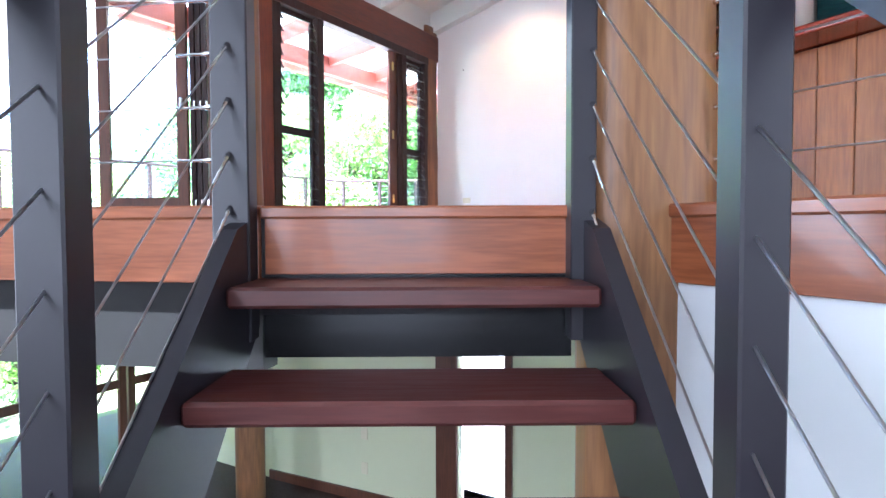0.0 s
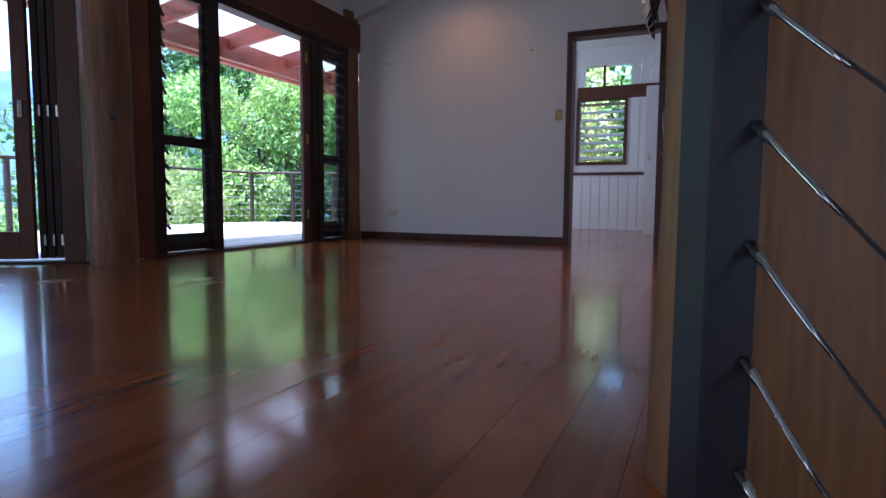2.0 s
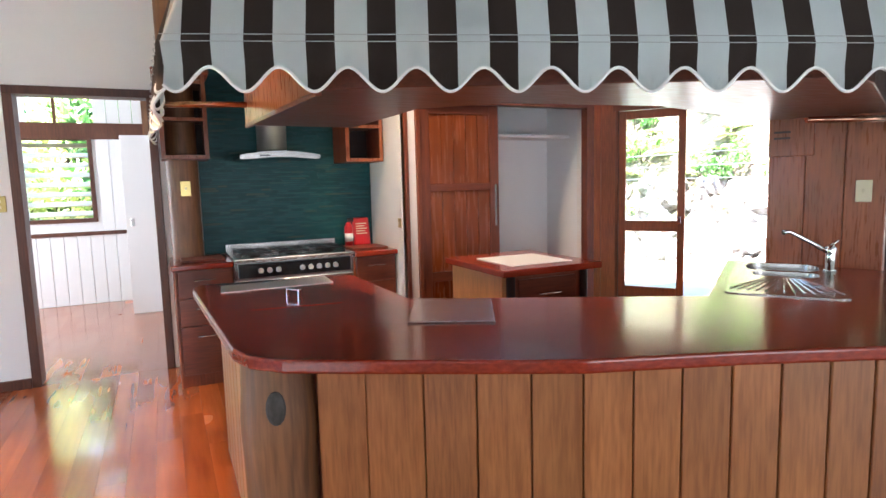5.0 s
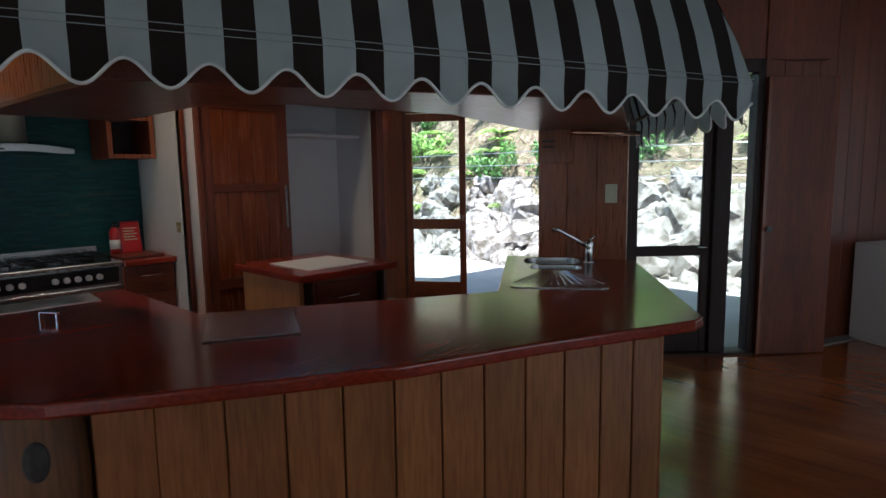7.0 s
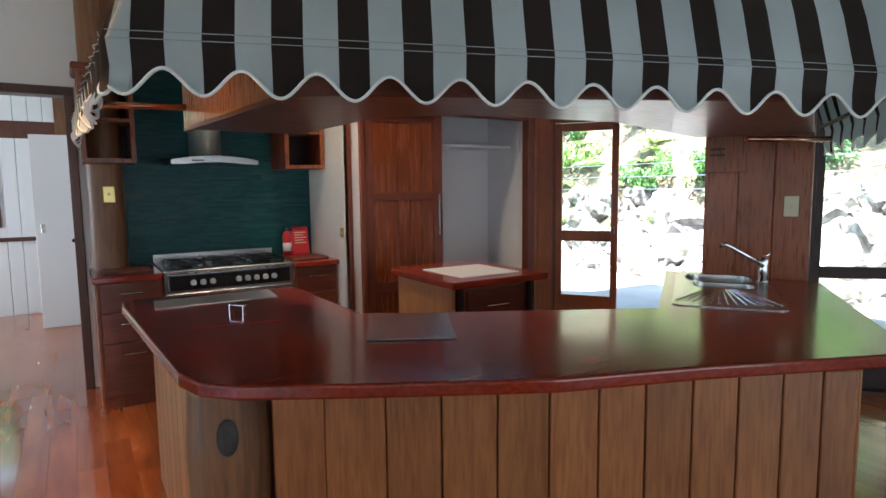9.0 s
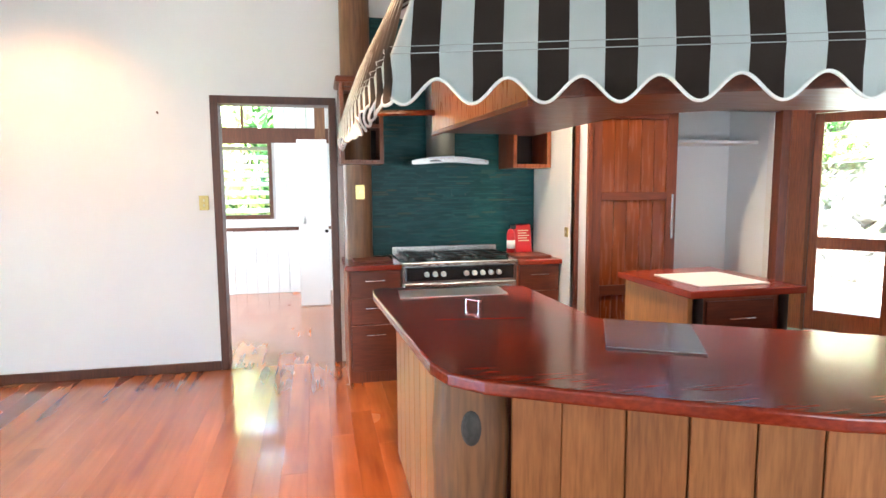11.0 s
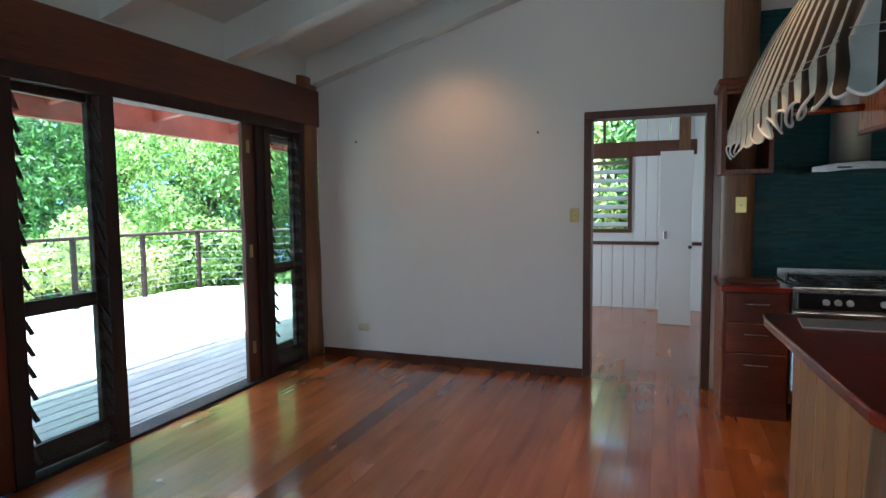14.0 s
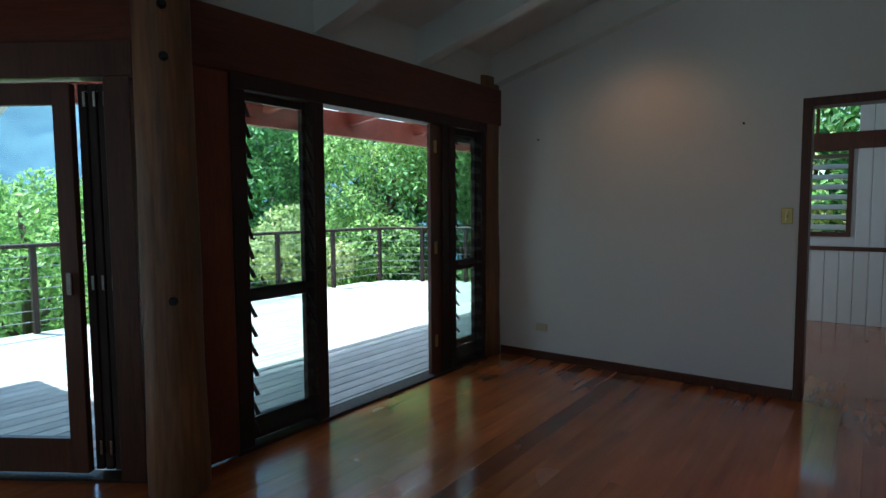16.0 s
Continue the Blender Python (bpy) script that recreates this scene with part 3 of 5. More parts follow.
obj("steel_plate", quad([(1.996, -2.665), (2.286, -2.86), (2.083, -3.245), (1.79, -3.08)], 0.901, 0.908, 0.002), "steel", label="flat brushed steel plate lying on the red worktop", category="plate")
obj("glass_plate", quad([(1.225, -1.76), (1.805, -1.75), (1.79, -1.985), (1.205, -1.975)], 0.901, 0.906, 0.001), "satin", label="narrow grey inset plate in the worktop", category="plate")
lid = base("hatch", pose(1.52, -2.25, 0.9), "flush red timber lid in the worktop with a chrome pull", "lid")
part("lid", boxes((-0.2, 0.2, -0.27, 0.27, 0.0005, 0.002)), "top", lid, matrix=pose(0, 0, 0, 0, 0, -8))
part("handle", boxes((-0.044, -0.037, -0.010, 0.010, 0.002, 0.035), (0.037, 0.044, -0.010, 0.010, 0.002, 0.035), (-0.044, 0.044, -0.010, 0.010, 0.0352, 0.041), bevel=0.002), "chrome", lid, matrix=pose(-0.005, -0.03, 0, 0, 0, -58))

# ---- second bench with the white board ----
i2 = base("butcher_bench", pose(2.815, -2.12, 0), "small kitchen bench with pale timber side and dark red front", "bench")
part("side_panel", boxes((0.0, 0.03, 0.04, 0.72, 0, 0.85), bevel=0.002), "pale", i2)
part("carcass", boxes((0.03, 0.66, 0.05, 0.74, 0, 0.85)), "jarrah", i2)
for x in (0.04, 0.60):
    part("corner_post", tube([(x + 0.02, 0.03, 0), (x + 0.02, 0.03, 0.85)], 0.026), "dark", i2)
part("drawer", boxes((0.12, 0.56, 0.035, 0.05, 0.62, 0.82), bevel=0.003), "jarrah_x", i2)
part("handle", tube([(0.26, 0.035, 0.72), (0.26, 0.01, 0.72), (0.42, 0.01, 0.72), (0.42, 0.035, 0.72)], 0.005), "chrome", i2)
obj("bench_top", quad([(2.79, -2.14), (3.545, -2.14), (3.545, -1.28), (2.79, -1.34)], 0.852, 0.895, 0.008), "top", label="dark red timber top of the small bench", category="worktop")
obj("cutting_board", quad([(2.93, -2.02), (3.40, -2.02), (3.40, -1.55), (2.93, -1.55)], 0.896, 0.902, 0.001), "plastic", label="square white cutting board let into the small bench", category="board")

# ---- range alcove ----
def drawer_unit(x0, x1, label):
    u = base("drawer_cabinet", pose(x0, -0.62, 0), label, "cabinet", "kitchen drawer cabinets")
    w = x1 - x0
    part("carcass", boxes((0, w, 0.02, 0.61, 0.0, 0.86)), "jarrah", u)
    part("side_panel", boxes((-0.012, 0.0, 0.0, 0.61, 0, 0.86)), "cedar", u)
    for z0, z1 in ((0.09, 0.445), (0.455, 0.65), (0.66, 0.855)):
        part("drawer", boxes((0.012, w - 0.01, 0.0, 0.02, z0, z1), bevel=0.003), "jarrah_x", u)
        zc = z1 - 0.07
        part("handle", tube([(w / 2 - 0.07, 0, zc), (w / 2 - 0.07, -0.025, zc), (w / 2 + 0.07, -0.025, zc), (w / 2 + 0.07, 0, zc)], 0.005), "steel", u)
    return u


drawer_unit(1.012, 1.40, "dark red drawer cabinet with three drawers beside the round post")
drawer_unit(2.33, 2.68, "dark red drawer cabinet with three drawers beside the white wall")
for x0, x1 in ((0.985, 1.405), (2.325, 2.689)):
    obj("bench_top", boxes((x0, x1, -0.645, 0.0 - 0.012, 0.862, 0.90), bevel=0.006), "top", label="dark red timber bench top beside the range", category="worktop")

st = base("range_cooker", pose(1.408, -0.62, 0), "wide stainless steel range cooker with knobs and black gas hob", "cooker")
part("body", boxes((0, 0.914, 0.02, 0.60, 0.12, 0.885), bevel=0.004), "steel", st)
part("hob", boxes((0.0, 0.914, -0.02, 0.60, 0.886, 0.91), bevel=0.006), "steel", st)
part("splash_rail", boxes((0.0, 0.914, 0.56, 0.585, 0.91, 0.975), bevel=0.003), "steel", st)
part("control_panel", boxes((0.03, 0.884, -0.004, 0.02, 0.765, 0.872), bevel=0.004), "black", st)
part("oven_door", boxes((0.01, 0.904, -0.012, 0.02, 0.22, 0.745), bevel=0.006), "steel", st)
part("oven_glass", boxes((0.10, 0.814, -0.016, -0.012, 0.33, 0.62)), "black", st)
part("oven_handle", tube([(0.06, -0.01, 0.70), (0.06, -0.05, 0.70), (0.854, -0.05, 0.70), (0.854, -0.01, 0.70)], 0.010), "chrome", st)
for x in (0.19, 0.255, 0.32, 0.50, 0.565, 0.63, 0.695, 0.76):
    part("knob", tube([(x, -0.004, 0.815), (x, -0.03, 0.815)], [0.021, 0.017], 12), "satin", st)
for x in (0.04, 0.87):
    part("leg", tube([(x, 0.03, 0), (x, 0.03, 0.12)], 0.02), "chrome", st)
for cx in (0.17, 0.457, 0.744):
    g = bmesh.new()
    for k in (-1, 0, 1):
        box(g, cx - 0.125, cx + 0.125, 0.27 + k * 0.16 - 0.006, 0.27 + k * 0.16 + 0.006, 0.93, 0.945)
        box(g, cx + k * 0.11 - 0.006, cx + k * 0.11 + 0.006, 0.06, 0.50, 0.932, 0.947)
    for sx in (-0.11, 0.11):
        for yy in (0.07, 0.49):
            box(g, cx + sx - 0.007, cx + sx + 0.007, yy - 0.007, yy + 0.007, 0.91, 0.935)
    part("pan_support", g, "black", st, kind="stuff")
    for yy in (0.16, 0.39):
        part("burner", tube([(cx, yy, 0.91), (cx, yy, 0.925)], 0.045, 16), "black", st)

# mosaic splashback: glass strips
m, nt, b = material("teal_glass_tile", 0.42)
info = nt.nodes.new("ShaderNodeNewGeometry")
nt.links.new(ramp(nt, info.outputs["Random Per Island"], [(0, (0.006, 0.058, 0.064)), (0.5, (0.009, 0.078, 0.086)), (0.93, (0.014, 0.10, 0.10)), (1, (0.05, 0.09, 0.07))]), b.inputs["Base Color"])
b.inputs["Specular IOR Level"].default_value = 0.3
M["teal"] = m
sp = base("splashback", pose(1.25, 0, 0.9), "teal glass mosaic splashback of thin horizontal strips behind the range", "splashback", kind="structure")
part("grout", boxes((0, 1.438, -0.006, -0.001, 0, 1.95)), paint("dark_grout", (0.006, 0.035, 0.037), 0.7), sp)
rnd = random.Random(3)
bm = bmesh.new()
for i in range(108):
    z, x = 0.003 + i * 0.018, 0.0
    while x < 1.43:
        w = rnd.uniform(0.06, 0.16)
        box(bm, x, min(1.437, x + w) - 0.002, -0.0095 - rnd.random() * 0.0003, -0.0055, z, z + 0.0155)
        x += w
part("tile", bm, "teal", sp, kind="stuff")


def open_cabinet(x0, x1, z0, z1, label):
    u = base("wall_cabinet", pose(x0, -0.40, z0), label, "cabinet", "open wall cabinets")
    w, h = x1 - x0, z1 - z0
    for r in ((0, 0.02, 0, 0.38, 0, h), (w - 0.02, w, 0, 0.38, 0, h)):
        part("side_panel", boxes(r, bevel=0.002), "jarrah", u)
    part("backing", boxes((0.02, w - 0.02, 0.36, 0.38, 0, h)), "dark", u)
    for z in (0.0, 0.285, 0.55, h - 0.02):
        part("shelf", boxes((0.02, w - 0.02, 0.002, 0.36, z, z + 0.018)), "jarrah_x", u)
    fr = boxes((0, w, -0.016, 0, 0, 0.03), (0, w, -0.016, 0, h - 0.03, h), (0, 0.03, -0.016, 0, 0.03, h - 0.03), (w - 0.03, w, -0.016, 0, 0.03, h - 0.03), (0.03, w - 0.03, -0.016, 0, 0.275, 0.3), (0.03, w - 0.03, -0.016, 0, 0.545, 0.57))
    part("face_frame", fr, "cedar", u)
    part("cornice", boxes((-0.03, w + 0.03, -0.05, 0.38, h, h + 0.045), bevel=0.012), "jarrah_x", u)


open_cabinet(0.985, 1.31, 1.655, 2.26, "open red timber wall cabinet with shelves over the round post")
open_cabinet(2.355, 2.675, 1.625, 2.26, "open red timber wall cabinet with shelves beside the white wall")

hood = base("range_hood", pose(1.81, -0.30, 1.66), "stainless steel range hood with a curved glass canopy", "range hood")
part("chimney", tube([(0, 0.15, 0.05), (0, 0.15, 1.4)], 0.118, 24), "satin", hood)
bm = bmesh.new()
top_, bot_ = [], []
for k in range(13):
    x = -0.40 + k * 0.0667
    z = 0.055 - 0.33 * (x * x)
    top_.append([bm.verts.new((x, y, z + 0.008)) for y in (-0.24, 0.28)])
    bot_.append([bm.verts.new((x, y, z)) for y in (-0.24, 0.28)])
for k in range(12):
    bm.faces.new((top_[k][0], top_[k + 1][0], top_[k + 1][1], top_[k][1]))
    bm.faces.new((bot_[k][0], bot_[k][1], bot_[k + 1][1], bot_[k + 1][0]))
    bm.faces.new((bot_[k][0], bot_[k + 1][0], top_[k + 1][0], top_[k][0]))
part("canopy", bm, "glass", hood)
bm = bmesh.new()
arc = [(-0.30 + k * 0.05, 0.048 - 0.33 * (-0.30 + k * 0.05) ** 2) for k in range(13)]
sec = [(x, z) for x, z in arc] + [(x, max(-0.012, z - 0.045)) for x, z in arc[::-1]]
fr_ = [[bm.verts.new((x, y, z)) for x, z in sec] for y in (-0.235, 0.27)]
bm.faces.new(fr_[0]), bm.faces.new(fr_[1][::-1])
for i in range(len(sec)):
    j = (i + 1) % len(sec)
    bm.faces.new((fr_[0][i], fr_[0][j], fr_[1][j], fr_[1][i]))
part("body", bm, "steel", hood)
part("button_strip", boxes((-0.16, -0.08, -0.238, -0.235, 0.008, 0.020)), "black", hood)

ex = base("fire_extinguisher", pose(2.41, -0.20, 0.9), "small red fire extinguisher with a white label", "fire extinguisher")
part("cylinder", tube([(0, 0, 0), (0, 0, 0.17), (0, 0, 0.20), (0, 0, 0.215)], [0.036, 0.036, 0.026, 0.013], 16), "red", ex)
part("label", tube([(0, 0, 0.05), (0, 0, 0.12)], 0.0366, 16), "plastic", ex)
part("valve", boxes((-0.012, 0.045, -0.01, 0.01, 0.215, 0.25), bevel=0.004), "black", ex)
fb = base("fire_blanket", pose(2.55, -0.14, 0.9), "red fire blanket packet leaning on the tiles", "packet")
part("packet", boxes((-0.075, 0.075, -0.012, 0.012, 0, 0.25), bevel=0.01), "red", fb, matrix=pose(0, 0, 0, -12, 0, 0))
part("printing", boxes(*[(-0.05, 0.05 - 0.02 * (k % 2), -0.0145, -0.012, 0.19 - k * 0.022, 0.198 - k * 0.022) for k in range(5)]), "ivory", fb, matrix=pose(0, 0, 0, -12, 0, 0))
for x0, x1 in ((1.06, 1.36), (2.36, 2.66)):
    obj("tray", boxes((x0, x1, -0.50, -0.22, 0.901, 0.915), bevel=0.005), "jarrah_x", label="thin dark timber board lying on the bench top", category="board")


# ---- switches, outlets and nails on the walls ----
def plate(name, m, w, h, mat, label, rockers):
    p = base(name, m, label, name)
    part("plate", boxes((-w / 2, w / 2, -0.009, 0, -h / 2, h / 2), bevel=0.003), mat, p)
    for x, z in rockers:
        part("rocker", boxes((x - 0.007, x + 0.007, -0.014, -0.009, z - 0.01, z + 0.01), bevel=0.002), "ivory", p)


plate("light_switch", pose(-0.076, 0, 1.363), 0.074, 0.115, "brass", "brass light switch plate beside the doorway", [(0, 0.02), (0, -0.02)])
plate("power_outlet", pose(-2.06, 0, 0.30), 0.115, 0.072, "ivory", "ivory double power outlet low on the white wall", [(-0.03, 0.015), (0.03, 0.015)])
plate("light_switch", pose(1.135, -0.262, 1.44), 0.074, 0.115, "brass", "brass light switch plate on the round kitchen post", [(0, 0.0)])
plate("light_switch", pose(2.69, -0.72, 1.12, 0, 0, -90), 0.06, 0.075, "brass", "small bronze switch plate on the white kitchen wall", [(0, 0)])
for x in (-2.10, -0.38):
    obj("nail", tube([(x, 0, 2.055), (x, -0.02, 2.06)], [0.006, 0.009], 8), "brown", label="small picture nail in the white wall", category="nail")

# ---- pantry ----
wall("wall_pantry", (2.69, -0.85), (4.53, -0.85), 0, 2.13, "wall", 0.06, [(0.11, 1.77, -1, 2.06)])
wall("wall_over_pantry", (2.69, -0.85), (4.53, -0.85), 2.13, 4.7, "wall", 0.06, [(0.16, 0.50, 2.18, 2.36), (0.58, 0.92, 2.18, 2.36), (1.0, 1.34, 2.18, 2.36), (1.42, 1.76, 2.18, 2.36)])
obj("cover_strip", boxes((2.685, 2.715, -0.875, -0.845, 0, 2.3), bevel=0.003), "jarrah", kind="structure", label="dark red timber edge strip")
pf = base("door_2", pose(2.82, -0.85, 0), "dark red pantry frame with sliding timber doors pushed to one side", "door", kind="structure")
for r in ((-0.035, 0.0, -0.03, 0.07, 0, 2.095), (1.63, 1.71, -0.03, 0.07, 0, 2.095)):
    part("frame", boxes(r, bevel=0.003), "jarrah", pf)
part("frame", boxes((0, 1.63, -0.03, 0.07, 2.06, 2.095), bevel=0.003), "jarrah_x", pf)
for k, (x0, y) in enumerate(((0.0, 0.035), (0.0, -0.002))):
    door = base("pantry_door", pose(2.82 + x0, -0.85 + y, 0.01), "polished red-brown panelled sliding pantry door", "door", "pantry doors")
    w = 0.72
    for r in ((0, 0.085, 0, 0.03, 0, 2.045), (w - 0.085, w, 0, 0.03, 0, 2.045)):
        part("stile", boxes(r, bevel=0.003), "jarrah", door)
    for z0, z1 in ((0, 0.16), (0.62, 0.70), (1.355, 1.415), (1.97, 2.045)):
        part("rail", boxes((0.085, w - 0.085, 0.001, 0.029, z0, z1), bevel=0.003), "jarrah_x", door)
    for z0, z1 in ((0.16, 0.62), (0.70, 1.355), (1.415, 1.97)):
        for j in range(5):
            x = 0.085 + j * 0.11
            part("board", boxes((x + 0.001, x + 0.109, 0.010, 0.020, z0, z1), bevel=0.003), "panel", door)
    if k:
        part("handle", boxes((w - 0.045, w - 0.025, -0.012, 0, 1.05, 1.40), bevel=0.003), "steel", door)
obj("closet_wall", boxes((2.78, 4.54, -0.25, -0.21, 0, 2.5), (2.77, 2.79, -0.79, -0.25, 0, 2.5), (4.46, 4.49, -0.79, -0.25, 0, 2.5), (2.79, 4.46, -0.79, -0.25, 2.13, 2.17)), "white", kind="structure")
obj("closet_shelf", boxes((2.795, 4.455, -0.62, -0.26, 1.82, 1.845), bevel=0.002), "white", label="white shelf high in the open pantry", category="shelf")
for a in (0.16, 0.58, 1.0, 1.42):
    tw = base("transom_panel", pose(2.69 + a, -0.85, 2.18), "small dark framed glass pane over the pantry", "panel", "glass panels over the pantry")
    for r in ((0, 0.34, -0.01, 0.02, 0, 0.02), (0, 0.34, -0.01, 0.02, 0.16, 0.18), (0, 0.02, -0.01, 0.02, 0.02, 0.16), (0.32, 0.34, -0.01, 0.02, 0.02, 0.16)):
        part("frame", boxes(r), "brown", tw)
    part("pane", boxes((0.02, 0.32, 0.004, 0.008, 0.02, 0.16)), "glass", tw)

# ---- east side: boards, back door, timber partition, side door ----
def boarded(name, a, b, z0, z1, mat, w=0.14, thick=0.1, holes=()):
    wall(name, a, b, z0, z1, "jarrah", thick, holes)
    m, L = along(a, b)
    n = max(1, round(L / w))
    for k in range(n):
        x0, x1 = k * L / n, (k + 1) * L / n
        if any(h[0] - 0.02 < (x0 + x1) / 2 < h[1] + 0.02 for h in holes):
            continue
        obj("wall_board", boxes((x0 + 0.002, x1 - 0.002, -0.018, -0.001, z0, z1), bevel=0.003), mat, m, kind="structure")


# Passage wall out of view, white so daylight bounces onto the door boards.
wall("wall_passage", (4.54, -0.82), (4.95, 0.90), 0, 3.6, "wall", 0.1)
boarded("wall_beside_back_door", (5.20, 0.645), (5.625, 0.027), 0, 3.6, "doorwood", 0.19, 0.1)
wall("wall_passage_end", (4.95, 0.90), (5.3, 0.66), 0, 3.6, "jarrah", 0.1)
BDR, _ = along((5.63, 0.02), (6.62, -1.42))
d3 = base("door_3", BDR, "red timber glazed back door, one leaf closed and one open", "door", kind="structure")
part("frame", boxes((-0.03, 0.0, -0.03, 0.08, 0, 2.25), bevel=0.003), "jarrah", d3)
part("frame", boxes((-0.06, 1.8, -0.03, 0.08, 2.17, 2.30), bevel=0.003), "jarrah_x", d3)
leaf3 = base("glazed_door_leaf", BDR, "red timber glazed door leaf with one cross rail", "door")
glazed(leaf3, 0.0, 0.70, 0.01, 2.165, 0.075, 0.835, "doorwood", bottom=0.2, y=0.0, rail=0.12)
part("handle", boxes((0.64, 0.67, -0.04, 0.0, 0.93, 1.0), bevel=0.004), "chrome", leaf3)
wall("wall_over_back_door", (5.63, 0.02), (6.62, -1.42), 2.30, 3.6, "jarrah", 0.1)
# Invented lobby wall, kept white as a reflector for the back door.
wall("wall_lobby", (4.44, -2.90), (6.62, -1.42), 0, 3.6, "wall", 0.06, side=-1)
boarded("wall_timber", (4.282, -2.770), (4.512, -3.297), 0, 3.4, "cedar", 0.19, 0.08)
cb = base("wall_box", along((4.26, -2.72), (4.61, -3.52), 1.535)[0], "small cedar box cupboard on the timber wall", "cupboard")
part("box", boxes((0.058, 0.29, -0.045, -0.019, 0, 0.5), bevel=0.004), "cedar", cb)
for k in (0, 1):
    part("slot", boxes((0.085, 0.17, -0.0475, -0.045, 0.10 + k * 0.035, 0.112 + k * 0.035)), "dark", cb)
wp = along((4.26, -2.72), (4.61, -3.52), 0)[0]
plate("light_switch", wp @ pose(0.53, -0.02, 1.33), 0.075, 0.12, "ivory", "ivory switch plate on the timber wall over the sink", [(0, 0)])

SD, _ = along((5.255, -2.935), (6.35, -4.03))
d4 = base("door_4", SD, "dark timber side door with glass above and below a rail", "door", kind="structure")
for r in ((-0.03, 0.018, -0.04, 0.08, 0, 2.3), (0.66, 0.79, -0.04, 0.08, 0, 2.3), (0.965, 1.02, -0.04, 0.08, 0, 2.3)):
    part("frame", boxes(r, bevel=0.003), "dark", d4)
part("frame", boxes((0, 1.02, -0.04, 0.08, 2.2, 2.3), bevel=0.003), "dark", d4)
part("sill", boxes((0, 1.02, -0.06, 0.10, -0.02, 0.02), bevel=0.003), "dark", d4)
part("pane", boxes((0.79, 0.965, 0.02, 0.024, 0.02, 2.2)), "glass", d4).visible_shadow = False
leaf4 = base("glazed_door_leaf", SD, "dark timber glazed side door leaf with a lever handle", "door")
glazed(leaf4, 0.02, 0.655, 0.02, 2.2, 0.06, 0.80, "dark", bottom=0.2, y=0.0)
part("handle", tube([(0.62, 0, 0.87), (0.62, -0.05, 0.87), (0.53, -0.05, 0.87)], 0.009), "chrome", leaf4)
wall("wall_over_side_door", (5.255, -2.935), (6.35, -4.03), 2.30, 3.6, "jarrah", 0.1)
wall("wall_side_link", (4.7, -3.06), (5.255, -2.935), 0, 3.6, "jarrah", 0.08)
boarded("wall_east_timber", (5.98, -3.66), (8.2, -4.62), 0, 3.4, "jarrah", 0.2, 0.1)
td = base("timber_door", pose(5.93, -3.70, 0.01, 0, 0, -44), "dark red-brown boarded timber door standing ajar", "door")
part("door_panel", boxes((0.0, 0.56, -0.02, 0.02, 0, 2.15), bevel=0.004), "jarrah", td)
part("edge_strip", boxes((0.0, 0.025, -0.028, -0.02, 0, 2.15)), "cedar", td)
part("knob", tube([(0.04, -0.02, 1.0), (0.04, -0.06, 1.0)], [0.012, 0.024]), "black", td)
wb = base("white_cabinet", pose(6.75, -4.55, 0, 0, 0, -30), "plain white low cabinet against the dark timber wall", "cabinet")
part("carcass", boxes((0, 0.6, 0, 0.45, 0, 0.84), bevel=0.005), "plastic", wb)
part("door", boxes((0.005, 0.595, -0.018, -0.001, 0.08, 0.83), bevel=0.004), "plastic", wb)

# ---- sink ----
SK = pose(3.86, -3.18, 0.9, 0, 0, 35)


def rounded(x0, x1, y0, y1, r, n=6):
    """The outline of a rounded rectangle."""
    pts = []
    for cx, cy, a0 in ((x1 - r, y1 - r, 0), (x0 + r, y1 - r, 90), (x0 + r, y0 + r, 180), (x1 - r, y0 + r, 270)):
        pts += [(cx + r * math.cos(radians(a0 + 90 * k / n)), cy + r * math.sin(radians(a0 + 90 * k / n))) for k in range(n + 1)]
    return pts


BOWLS = ((-0.01, 0.17, -0.16, 0.15, 0.06, 0.10), (0.20, 0.50, -0.17, 0.19, 0.09, 0.17))
for target in ("worktop", "carcass"):
    ob = bpy.data.objects[target]
    for x0, x1, y0, y1, r, d in BOWLS:
        cut = obj("cutter", prism(rounded(x0 - 0.002, x1 + 0.002, y0 - 0.002, y1 + 0.002, r), -d - 0.02, 0.05), "steel", SK)
        bpy.context.view_layer.update()
        md = ob.modifiers.new("cut", "BOOLEAN")
        md.object, md.operation, md.solver = cut, "DIFFERENCE", "EXACT"
        me = bpy.data.meshes.new_from_object(ob.evaluated_get(bpy.context.evaluated_depsgraph_get()))
        ob.modifiers.clear()
        ob.data = me
        bpy.data.objects.remove(cut)

